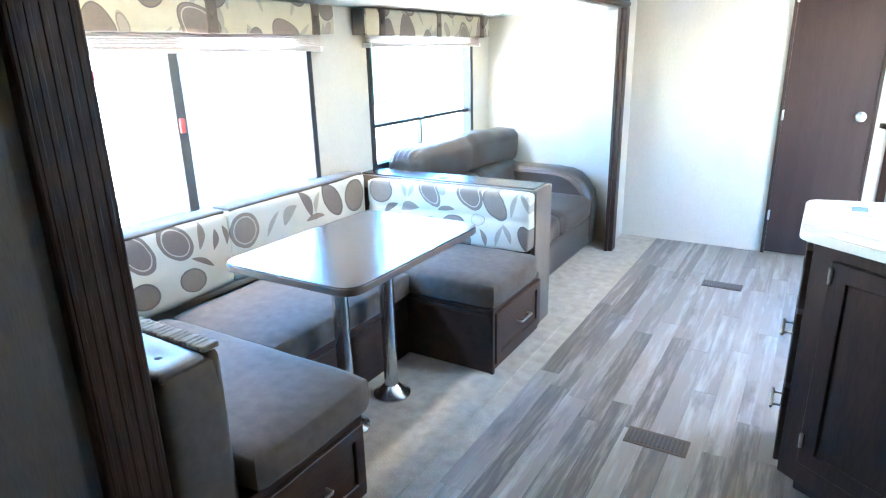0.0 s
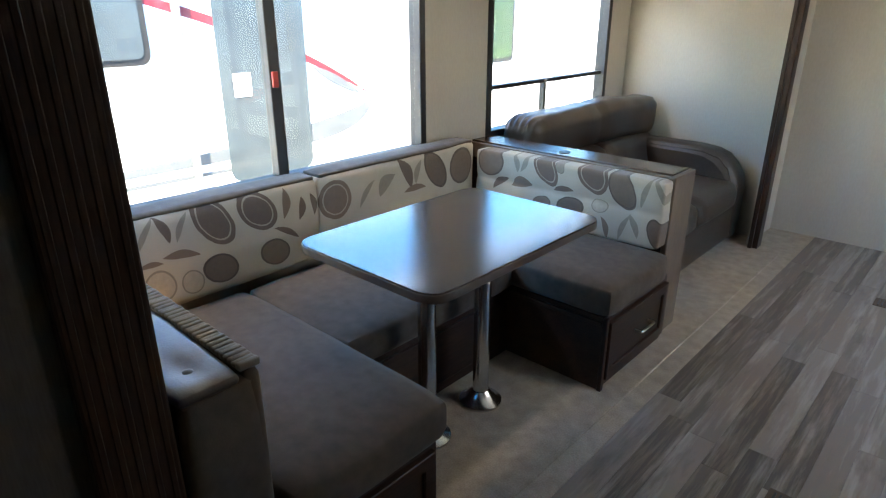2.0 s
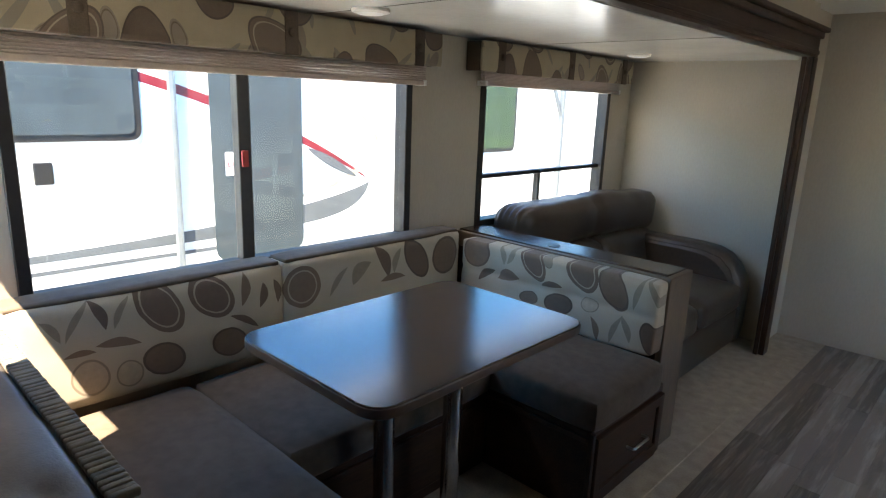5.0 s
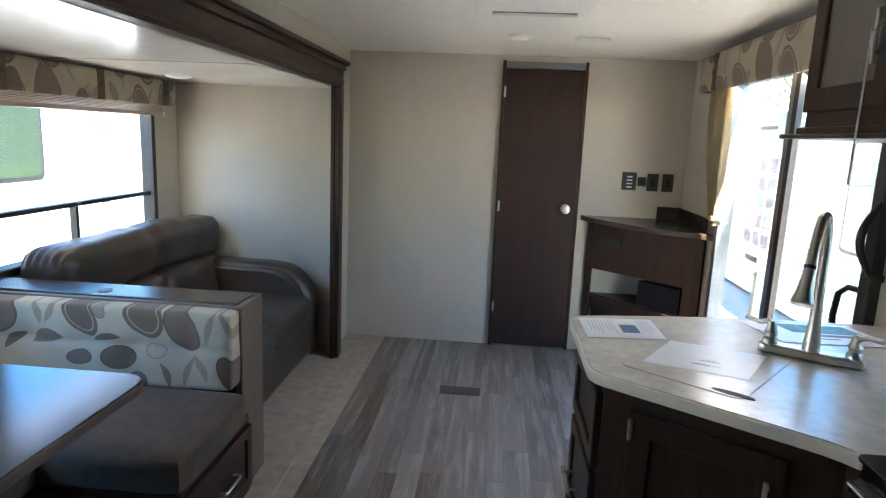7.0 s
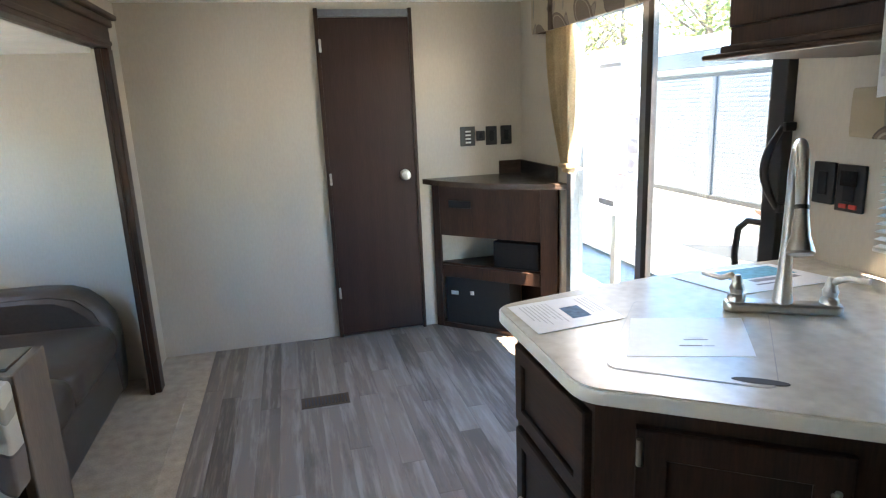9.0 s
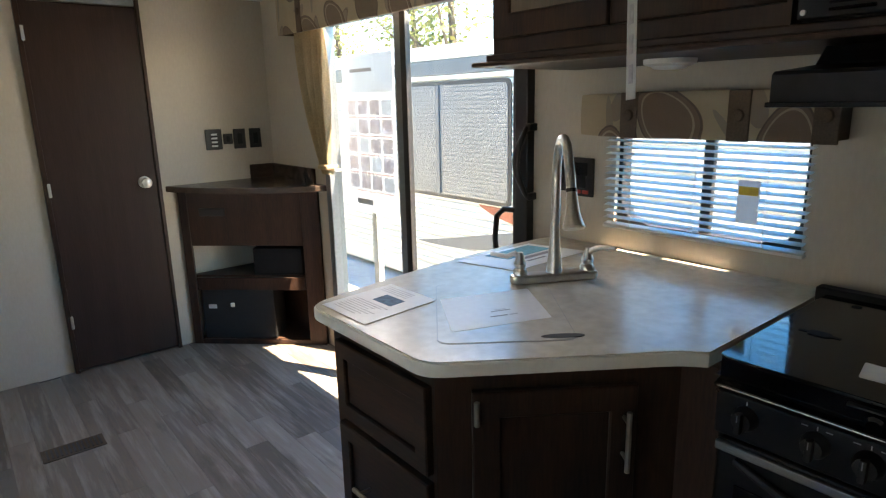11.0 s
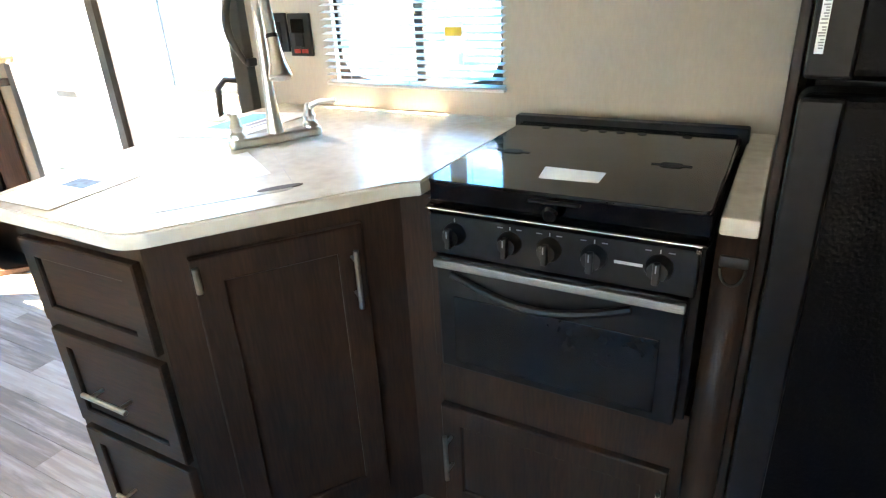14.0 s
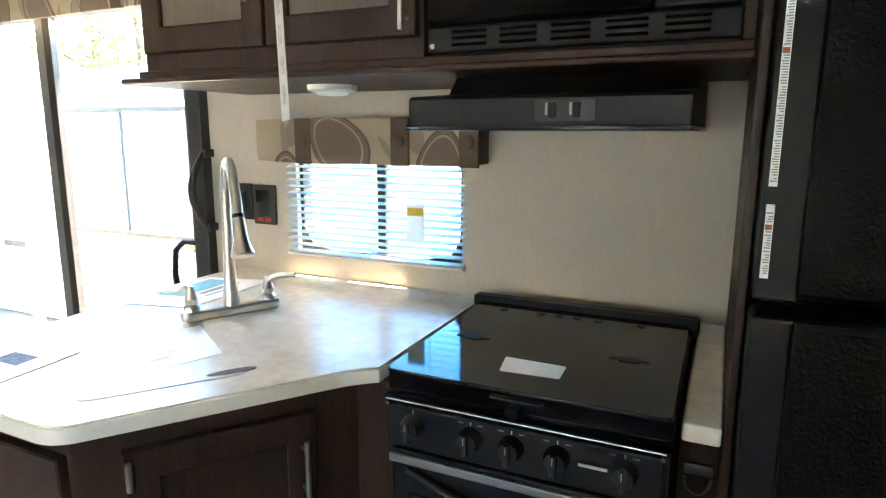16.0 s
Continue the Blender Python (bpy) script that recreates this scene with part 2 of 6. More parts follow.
    def mixc(fac, c1, c2):
        t = n.new("ShaderNodeMix")
        t.data_type = "RGBA"
        if isinstance(fac, float):
            t.inputs[0].default_value = fac
        else:
            l.new(fac, t.inputs[0])
        for i, c in ((6, c1), (7, c2)):
            if isinstance(c, tuple):
                t.inputs[i].default_value = (*c, 1)
            else:
                l.new(c, t.inputs[i])
        return t.outputs[2]

    brown = mixc(rnd1, (0.085, 0.046, 0.030), (0.17, 0.11, 0.078))
    big_noise = n.new("ShaderNodeTexNoise")
    big_noise.inputs["Scale"].default_value = 14
    l.new(tc.outputs["Object"], big_noise.inputs["Vector"])
    cream = mixc(big_noise.outputs[0], pale, deep)
    col = mixc(in3, cream, mixc(big_noise.outputs[0], (0.30, 0.245, 0.19), (0.20, 0.155, 0.115)))
    col = mixc(ring3, col, (0.13, 0.09, 0.06))
    col = mixc(in2, col, (0.25, 0.22, 0.17))
    thread = n.new("ShaderNodeTexNoise")
    thread.inputs["Scale"].default_value = 55
    thread.inputs["Detail"].default_value = 4
    l.new(tc.outputs["Object"], thread.inputs["Vector"])
    brown = mixc(math_("MULTIPLY", thread.outputs[0], 0.7), brown, (0.17, 0.115, 0.08))
    col = mixc(in1, col, brown)
    col = mixc(edge1, col, (0.075, 0.048, 0.035))
    col = mixc(ring1, col, (0.36, 0.29, 0.22))
    weave = n.new("ShaderNodeTexNoise")
    weave.inputs["Scale"].default_value = 420
    l.new(tc.outputs["Object"], weave.inputs["Vector"])
    col = mixc(math_("MULTIPLY", weave.outputs[0], 0.45), col, (0.22, 0.18, 0.14))
    l.new(col, p.inputs["Base Color"])
    bp = n.new("ShaderNodeBump")
    bp.inputs["Strength"].default_value = 0.35
    bp.inputs["Distance"].default_value = 0.002
    l.new(weave.outputs[0], bp.inputs["Height"])
    l.new(bp.outputs[0], p.inputs["Normal"])
    return m


def drawn_fabric(name, axes, motifs):
    """Cream cloth with motifs drawn one by one: kind (o oval, r ringed oval, l pointed leaf), tone, centre, turn, half length and half width."""
    tones = {"d": (0.105, 0.066, 0.046), "b": (0.155, 0.101, 0.070), "g": (0.235, 0.205, 0.155), "p": (0.40, 0.335, 0.255)}
    m = bpy.data.materials.new(name)
    m.use_nodes = True
    n, l = m.node_tree.nodes, m.node_tree.links
    p = n["Principled BSDF"]
    p.inputs["Roughness"].default_value = 0.85
    p.inputs["Sheen Weight"].default_value = 0.15
    tc = n.new("ShaderNodeTexCoord")
    sep, com = n.new("ShaderNodeSeparateXYZ"), n.new("ShaderNodeCombineXYZ")
    l.new(tc.outputs["Object"], sep.inputs[0])
    l.new(sep.outputs[axes[0]], com.inputs[0])
    l.new(sep.outputs[axes[1]], com.inputs[1])

    def noise_of(scale, detail=3):
        t = n.new("ShaderNodeTexNoise")
        t.inputs["Scale"].default_value, t.inputs["Detail"].default_value = scale, detail
        l.new(tc.outputs["Object"], t.inputs["Vector"])
        return t

    # hand-drawn wobble of the outlines
    wob = noise_of(16, 2)
    shift = n.new("ShaderNodeVectorMath")
    shift.operation = "MULTIPLY_ADD"
    shift.inputs[1].default_value = (0.008, 0.008, 0)
    l.new(wob.outputs["Color"], shift.inputs[0])
    l.new(com.outputs[0], shift.inputs[2])

    def op(kind, a, b=None):
        t = n.new("ShaderNodeMath")
        t.operation = kind
        for i, v in enumerate((a, b)):
            if isinstance(v, (int, float)):
                t.inputs[i].default_value = v
            elif v is not None:
                l.new(v, t.inputs[i])
        return t.outputs[0]

    def mixc(fac, c1, c2):
        t = n.new("ShaderNodeMix")
        t.data_type = "RGBA"
        l.new(fac, t.inputs[0])
        for i, c in ((6, c1), (7, c2)):
            if isinstance(c, tuple):
                t.inputs[i].default_value = (*c, 1)
            else:
                l.new(c, t.inputs[i])
        return t.outputs[2]

    thread = noise_of(60, 4)
    col = mixc(noise_of(12).outputs[0], (0.60, 0.53, 0.42), (0.47, 0.41, 0.315))
    for kind, tone, u, v, turn, a, b in motifs:
        mp = n.new("ShaderNodeMapping")
        mp.vector_type = "TEXTURE"
        mp.inputs["Location"].default_value = (u + 0.004, v + 0.004, 0)
        mp.inputs["Rotation"].default_value = (0, 0, radians(turn))
        mp.inputs["Scale"].default_value = (a, b, 1)
        l.new(shift.outputs[0], mp.inputs[0])
        if kind == "l":
            q = n.new("ShaderNodeSeparateXYZ")
            l.new(mp.outputs[0], q.inputs[0])
            bent = op("ADD", q.outputs[1], op("MULTIPLY", op("SUBTRACT", op("MULTIPLY", q.outputs[0], q.outputs[0]), 0.4), 0.7))
            d = op("ADD", op("MULTIPLY", q.outputs[0], q.outputs[0]), op("ABSOLUTE", bent))
        else:
            flat = n.new("ShaderNodeVectorMath")
            flat.operation = "MULTIPLY"
            flat.inputs[1].default_value = (1, 1, 0)
            l.new(mp.outputs[0], flat.inputs[0])
            ln = n.new("ShaderNodeVectorMath")
            ln.operation = "LENGTH"
            l.new(flat.outputs[0], ln.inputs[0])
            d = ln.outputs["Value"]
        c = tones[tone]
        ink = mixc(thread.outputs[0], c, tuple(min(1, x * 1.5) for x in c))
        col = mixc(op("LESS_THAN", d, 1.0), col, ink)
        if kind == "r":
            col = mixc(op("LESS_THAN", op("ABSOLUTE", op("SUBTRACT", d, 0.76)), 0.035), col, (0.42, 0.345, 0.26))
        elif kind == "o":
            col = mixc(op("LESS_THAN", op("ABSOLUTE", op("SUBTRACT", d, 0.93)), 0.06), col, tuple(x * 0.7 for x in c))
    weave = noise_of(420, 2)
    col = mixc(op("MULTIPLY", weave.outputs[0], 0.4), col, (0.24, 0.20, 0.155))
    l.new(col, p.inputs["Base Color"])
    bp = n.new("ShaderNodeBump")
    bp.inputs["Strength"].default_value = 0.35
    bp.inputs["Distance"].default_value = 0.002
    l.new(weave.outputs[0], bp.inputs["Height"])
    l.new(bp.outputs[0], p.inputs["Normal"])
    return m


PRINT_BENCH = [
    ("r", "d", -1.155, 0.730, -49, 0.094, 0.068),
    ("o", "b", -1.008, 0.689, -61, 0.097, 0.057),
    ("r", "d", -1.405, 0.722, -52, 0.098, 0.055),
    ("o", "b", -1.734, 0.704, -79, 0.076, 0.083),
    ("l", "b", -1.544, 0.622, 11, 0.071, 0.028),
    ("o", "b", -1.414, 0.553, 2, 0.050, 0.029),
    ("o", "d", -1.259, 0.562, 4, 0.070, 0.046),
    ("o", "p", -1.110, 0.597, 6, 0.046, 0.032),
    ("o", "g", -1.328, 0.741, -60, 0.034, 0.022),
    ("l", "d", -1.302, 0.637, 8, 0.058, 0.014),
    ("l", "g", -0.900, 0.697, 74, 0.072, 0.013),
    ("l", "g", -0.840, 0.712, -64, 0.062, 0.012),
    ("o", "d", -0.831, 0.522, -68, 0.074, 0.039),
    ("l", "g", -0.986, 0.527, 70, 0.067, 0.012),
    ("l", "g", -0.936, 0.540, -62, 0.057, 0.015),
    ("l", "b", -1.071, 0.506, -70, 0.051, 0.015),
    ("l", "g", -1.574, 0.719, -70, 0.047, 0.016),
    ("l", "g", -1.525, 0.725, -110, 0.050, 0.014),
    ("l", "d", -1.674, 0.606, 37, 0.053, 0.018),
    ("o", "b", -1.185, 0.475, -61, 0.037, 0.039),
]
PRINT_NEAR = [
    ("r", "d", 1.592, 0.723, -45, 0.097, 0.063),
    ("r", "d", 1.416, 0.726, -56, 0.107, 0.061),
    ("o", "b", 1.420, 0.546, -22, 0.071, 0.055),
    ("o", "b", 1.650, 0.543, -21, 0.069, 0.052),
    ("l", "g", 1.174, 0.733, 59, 0.069, 0.011),
    ("l", "g", 1.109, 0.716, -57, 0.045, 0.012),
    ("l", "d", 1.238, 0.740, -67, 0.054, 0.016),
    ("l", "g", 1.297, 0.734, 63, 0.054, 0.011),
    ("l", "b", 1.286, 0.638, -8, 0.067, 0.015),
    ("l", "b", 1.176, 0.629, -1, 0.045, 0.010),
    ("o", "p", 1.199, 0.546, -68, 0.062, 0.053),
    ("o", "p", 1.311, 0.527, -70, 0.048, 0.041),
    ("l", "b", 1.714, 0.724, -94, 0.061, 0.018),
    ("l", "d", 1.786, 0.689, -100, 0.046, 0.016),
    ("l", "d", 1.848, 0.693, -79, 0.049, 0.016),
    ("l", "d", 1.711, 0.609, -31, 0.063, 0.012),
]
PRINT_FAR = [
    ("r", "b", 1.958, 0.684, -77, 0.083, 0.081),
    ("l", "g", 2.122, 0.676, 51, 0.071, 0.014),
    ("l", "g", 2.236, 0.697, 42, 0.064, 0.031),
    ("l", "d", 2.366, 0.722, -63, 0.084, 0.029),
    ("l", "g", 2.438, 0.714, 70, 0.058, 0.017),
    ("l", "b", 2.420, 0.639, 1, 0.072, 0.015),
    ("o", "d", 2.562, 0.701, -54, 0.108, 0.060),
    ("o", "b", 2.753, 0.688, -74, 0.092, 0.089),
]


def plank_material(name):
    """Weathered grey-brown planks: long grain, pale worn streaks and dark stains; each piece takes its own tone."""
    m = bpy.data.materials.new(name)
    m.use_nodes = True
    n, l = m.node_tree.nodes, m.node_tree.links
    p = n["Principled BSDF"]
    p.inputs["Specular IOR Level"].default_value = 0.45
    tc, info = n.new("ShaderNodeTexCoord"), n.new("ShaderNodeObjectInfo")
    comb = n.new("ShaderNodeCombineXYZ")
    for i in range(3):
        l.new(info.outputs["Random"], comb.inputs[i])
    add = n.new("ShaderNodeVectorMath")
    add.operation = "MULTIPLY_ADD"
    add.inputs[1].default_value = (13, 29, 7)
    l.new(comb.outputs[0], add.inputs[0])
    l.new(tc.outputs["Object"], add.inputs[2])

    def grain(stretch, scale, detail, lo, hi):
        mp, t, r = n.new("ShaderNodeMapping"), n.new("ShaderNodeTexNoise"), n.new("ShaderNodeMapRange")
        mp.inputs["Scale"].default_value = stretch
        t.inputs["Scale"].default_value, t.inputs["Detail"].default_value, t.inputs["Roughness"].default_value = scale, detail, 0.62
        r.inputs["From Min"].default_value, r.inputs["From Max"].default_value = lo, hi
        l.new(add.outputs[0], mp.inputs[0])
        l.new(mp.outputs[0], t.inputs["Vector"])
        l.new(t.outputs[0], r.inputs[0])
        return r.outputs[0]

    def mixc(fac, c1, c2):
        t = n.new("ShaderNodeMix")
        t.data_type = "RGBA"
        l.new(fac, t.inputs[0])
        for i, c in ((6, c1), (7, c2)):
            if isinstance(c, tuple):
                t.inputs[i].default_value = (*c, 1)
            else:
                l.new(c, t.inputs[i])
        return t.outputs[2]

    tone = n.new("ShaderNodeMapRange")
    tone.inputs["To Min"].default_value, tone.inputs["To Max"].default_value = 0.0, 1.0
    l.new(info.outputs["Random"], tone.inputs[0])
    base = mixc(tone.outputs[0], (0.084, 0.062, 0.048), (0.262, 0.222, 0.188))
    fine = grain((9, 0.55, 1), 7.0, 6, 0.46, 0.74)
    worn = grain((7.5, 0.55, 1), 3.4, 8, 0.50, 0.68)
    stain = grain((3.6, 0.8, 1), 2.8, 6, 0.55, 0.70)
    col = mixc(fine, base, (0.232, 0.180, 0.140))
    half = n.new("ShaderNodeMath")
    half.operation = "MULTIPLY"
    half.inputs[1].default_value = 0.62
    l.new(worn, half.inputs[0])
    col = mixc(half.outputs[0], col, (0.400, 0.356, 0.312))
    dark = n.new("ShaderNodeMath")
    dark.operation = "MULTIPLY"
    dark.inputs[1].default_value = 0.55
    l.new(stain, dark.inputs[0])
    col = mixc(dark.outputs[0], col, (0.052, 0.040, 0.033))
    l.new(col, p.inputs["Base Color"])
    rr = n.new("ShaderNodeMapRange")
    rr.inputs["To Min"].default_value, rr.inputs["To Max"].default_value = 0.40, 0.56
    l.new(fine, rr.inputs[0])
    l.new(rr.outputs[0], p.inputs["Roughness"])
    bp = n.new("ShaderNodeBump")
    bp.inputs["Strength"].default_value, bp.inputs["Distance"].default_value = 0.12, 0.002
    l.new(fine, bp.inputs["Height"])
    l.new(bp.outputs[0], p.inputs["Normal"])
    return m


def pane_material(name, tint=(0.92, 0.96, 0.96)):
    m = bpy.data.materials.new(name)
    m.use_nodes = True
    n, l = m.node_tree.nodes, m.node_tree.links
    n.remove(n["Principled BSDF"])
    tr, gl, mx, lw = n.new("ShaderNodeBsdfTransparent"), n.new("ShaderNodeBsdfGlossy"), n.new("ShaderNodeMixShader"), n.new("ShaderNodeLayerWeight")
    tr.inputs[0].default_value = (*tint, 1)
    gl.inputs["Roughness"].default_value = 0.02
    pw, ml = n.new("ShaderNodeMath"), n.new("ShaderNodeMath")
    pw.operation, ml.operation = "POWER", "MULTIPLY_ADD"
    pw.inputs[1].default_value = 4.0
    ml.inputs[1].default_value, ml.inputs[2].default_value = 0.35, 0.03
    lw.inputs[0].default_value = 0.5
    l.new(lw.outputs["Facing"], pw.inputs[0])
    l.new(pw.outputs[0], ml.inputs[0])
    l.new(ml.outputs[0], mx.inputs[0])
    l.new(tr.outputs[0], mx.inputs[1])
    l.new(gl.outputs[0], mx.inputs[2])
    l.new(mx.outputs[0], n["Material Output"].inputs[0])
    return m


def translucent(m, share):
    """Lets part of the light through a thin sheet."""
    n, l = m.node_tree.nodes, m.node_tree.links
    p = n["Principled BSDF"]
    tr, mx = n.new("ShaderNodeBsdfTranslucent"), n.new("ShaderNodeMixShader")
    mx.inputs[0].default_value = share
    l.new(p.inputs["Base Color"].links[0].from_socket, tr.inputs[0])
    l.new(p.outputs[0], mx.inputs[1])
    l.new(tr.outputs[0], mx.inputs[2])
    l.new(mx.outputs[0], n["Material Output"].inputs[0])
    return m


M = {}
M["wall"] = material("wall_vinyl", (0.49, 0.432, 0.352), 0.52, var=0.035, scale=(5, 110), bump=0.07, bump_scale=260, stretch=(1, 1, 0.35))
M["ceiling"] = material("ceiling_panel", (0.78, 0.76, 0.72), 0.35, var=0.03, scale=(3, 40), bump=0.10, bump_scale=25)
M["ceiling_gloss"] = material("glossy_ceiling_panel", (0.82, 0.80, 0.76), 0.20, spec=1.0, var=0.03, scale=(3, 40), bump=0.22, bump_scale=9)
# wall darkened to taupe: the shade beside the slide-out is in its colour
M["shaded_wall"] = material("shaded_wall", (0.115, 0.090, 0.073), 0.6, var=0.15, scale=(4, 40), stretch=(6, 6, 0.6), bump=0.05)
M["wood"] = material("espresso_wood", (0.046, 0.0225, 0.0140), 0.42, spec=0.24, var=0.25, scale=(3, 30), bump=0.06, bump_scale=60, stretch=(6, 6, 0.6), second=(0.022, 0.012, 0.009))
M["wood_h"] = material("espresso_wood_level", (0.049, 0.0245, 0.0155), 0.42, spec=0.24, var=0.25, scale=(3, 30), bump=0.06, bump_scale=60, stretch=(6, 0.6, 6), second=(0.024, 0.0135, 0.010))
M["door"] = material("door_wood", (0.038, 0.019, 0.014), 0.48, spec=0.25, var=0.2, scale=(2, 25), bump=0.05, bump_scale=50, stretch=(8, 8, 0.4), second=(0.026, 0.013, 0.010))
M["resin"] = material("taupe_resin_insert", (0.135, 0.105, 0.082), 0.35, var=0.10, scale=(3, 30), stretch=(5, 5, 0.6))
M["oak"] = material("light_oak_trim", (0.145, 0.104, 0.073), 0.5, var=0.15, scale=(4, 40), bump=0.05, bump_scale=80, stretch=(5, 5, 0.7))
M["cap"] = material("dark_cap_laminate", (0.062, 0.042, 0.033), 0.25, even=True, var=0.2, scale=(4, 40), stretch=(0.8, 6, 6))
M["table"] = material("walnut_laminate", (0.070, 0.040, 0.028), 0.20, spec=0.95, var=0.2, scale=(3, 24), even=True, stretch=(9, 0.7, 1), second=(0.04, 0.024, 0.018))
M["edge"] = material("table_edge", (0.095, 0.063, 0.046), 0.4, var=0.1)
M["padding"] = material("grey_brown_padding", (0.075, 0.063, 0.056), 0.38, spec=0.5, even=True, var=0.12, scale=(4, 60), bump=0.15, bump_scale=220)
M["carpet"] = material("beige_carpet", (0.43, 0.36, 0.285), 0.95, var=0.14, scale=(18, 160), bump=0.7, bump_scale=420, spec=0.15)
M["plank"] = plank_material("grey_brown_plank")
M["joint"] = material("floor_joint", (0.06, 0.05, 0.045), 0.7)
M["suede"] = material("brown_suede", (0.100, 0.074, 0.054), 0.9, var=0.16, scale=(4, 26), bump=0.2, bump_scale=300, spec=0.2, sheen=0.12)
M["leather"] = material("taupe_leatherette", (0.056, 0.040, 0.030), 0.38, spec=0.4, var=0.12, scale=(4, 60), bump=0.25, bump_scale=240)
M["print_tan"] = printed_fabric("leaf_print_tan", (1, 2), (0.46, 0.375, 0.25), (0.36, 0.29, 0.19))
M["print_bench"] = drawn_fabric("leaf_print_bench", (0, 2), PRINT_BENCH)
M["print_near"] = drawn_fabric("leaf_print_near", (1, 2), PRINT_NEAR)
M["print_far"] = drawn_fabric("leaf_print_far", (1, 2), PRINT_FAR)
M["edging"] = material("gathered_edging_cloth", (0.17, 0.14, 0.105), 0.8, var=0.14, scale=(8, 60), bump=0.2, bump_scale=300, spec=0.3, sheen=0.2)
M["band"] = material("brown_band_cloth", (0.11, 0.078, 0.055), 0.9, var=0.15, scale=(8, 200), bump=0.2, bump_scale=500)
M["tan"] = material("tan_cloth", (0.50, 0.39, 0.24), 0.9, var=0.15, scale=(8, 160), bump=0.2, bump_scale=400)
M["shade"] = material("pleated_shade", (0.52, 0.43, 0.38), 0.85, var=0.06)
M["steel"] = material("brushed_steel", (0.66, 0.64, 0.60), 0.30, metal=1.0, var=0.06, scale=(5, 90))
M["chrome"] = material("chrome_post", (0.60, 0.62, 0.64), 0.20, metal=1.0, var=0.05)
M["bronze"] = material("dark_bronze_frame", (0.022, 0.020, 0.020), 0.42, var=0.15)
M["alu"] = material("grey_aluminium", (0.23, 0.25, 0.27), 0.38, metal=0.6, var=0.08)
M["counter"] = material("cream_stone_laminate", (0.76, 0.71, 0.62), 0.24, var=0.06, scale=(7, 38), second=(0.62, 0.56, 0.47))
M["counter_edge"] = material("cream_laminate_edge", (0.78, 0.74, 0.66), 0.32, var=0.03, scale=(9, 60))
M["cover_rim"] = material("cover_joint", (0.40, 0.37, 0.32), 0.4, var=0.08)
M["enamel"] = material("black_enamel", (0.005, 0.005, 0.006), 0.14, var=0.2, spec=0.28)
M["satin"] = material("black_satin", (0.010, 0.010, 0.0112), 0.45, spec=0.22, var=0.2, scale=(4, 60))
M["glassblack"] = material("black_glass", (0.009, 0.009, 0.009), 0.08, even=True, var=0.05, spec=0.30)
M["pebble"] = material("black_pebbled_plastic", (0.0035, 0.0035, 0.004), 0.40, spec=0.10, var=0.2, bump=0.35, bump_scale=160)
M["paper"] = material("white_paper", (0.88, 0.89, 0.90), 0.32, var=0.03)
M["ink_blue"] = material("blue_print", (0.10, 0.22, 0.36), 0.7, var=0.25)
M["ink_grey"] = material("grey_print", (0.30, 0.30, 0.32), 0.7, var=0.1)
M["ink_cyan"] = material("cyan_print", (0.12, 0.42, 0.55), 0.7, var=0.2)
M["red"] = material("red_plastic", (0.45, 0.04, 0.03), 0.5, var=0.1)
M["orange"] = material("orange_print", (0.55, 0.16, 0.05), 0.6, var=0.1)
M["yellow"] = material("yellow_print", (0.70, 0.52, 0.06), 0.6, var=0.1)
M["white"] = material("white_plastic", (0.74, 0.73, 0.70), 0.45, var=0.04)
M["blind"] = material("white_blind", (0.72, 0.71, 0.68), 0.45, var=0.03)
M["dull_steel"] = material("dull_steel", (0.30, 0.30, 0.30), 0.55, metal=1.0, var=0.15, scale=(6, 120), stretch=(6, 0.5, 6))
M["matte_black"] = material("matte_black", (0.010, 0.010, 0.011), 0.6, spec=0.12, var=0.15)
M["pane"] = pane_material("window_glass")
M["plastic"] = material("black_plastic", (0.012, 0.012, 0.012), 0.45, var=0.15)
M["slot"] = material("white_marking", (0.55, 0.55, 0.55), 0.5, var=0.02)
M["gelcoat"] = material("white_gelcoat", (0.80, 0.80, 0.78), 0.30, var=0.03, scale=(1, 9))
M["siding"] = material("cream_siding", (0.64, 0.61, 0.545), 0.45, var=0.05, scale=(1, 9))
M["greyglass"] = material("tinted_mirror_glass", (0.10, 0.115, 0.125), 0.02, even=True, spec=1.0, coat=0.6, var=0.06, scale=(0.7, 4))
# streaky green base colour paints a reflection into the pane
M["green_mirrored"] = material("green_reflection_glass", (0.030, 0.048, 0.036), 0.10, spec=0.2, even=True, var=0.4, scale=(1.2, 6), stretch=(1, 0.5, 4), second=(0.055, 0.085, 0.045))
M["darkglass"] = material("tinted_glass", (0.05, 0.065, 0.075), 0.22, even=True, var=0.1, scale=(1.5, 3))
M["tyre"] = material("tyre_rubber", (0.03, 0.03, 0.03), 0.8, var=0.15)
M["gravel"] = material("pale_gravel", (0.44, 0.43, 0.41), 0.9, var=0.25, scale=(0.6, 30), bump=0.6, bump_scale=60)
M["leaf"] = material("tree_leaf", (0.115, 0.14, 0.05), 0.6, var=0.3, scale=(0.8, 6), second=(0.12, 0.11, 0.03))
M["bark"] = material("bark", (0.10, 0.08, 0.06), 0.9, var=0.3, bump=0.5, bump_scale=20)
for k, share in (("leaf", 0.45), ("blind", 0.08), ("tan", 0.35), ("shade", 0.16)):
    translucent(M[k], share)
M["thin_paper"] = translucent(material("thin_white_paper", (0.88, 0.88, 0.88), 0.75, var=0.03), 0.55)
M["thin_ink"] = translucent(material("thin_grey_print", (0.80, 0.78, 0.82), 0.7, var=0.12, scale=(22, 70)), 0.6)
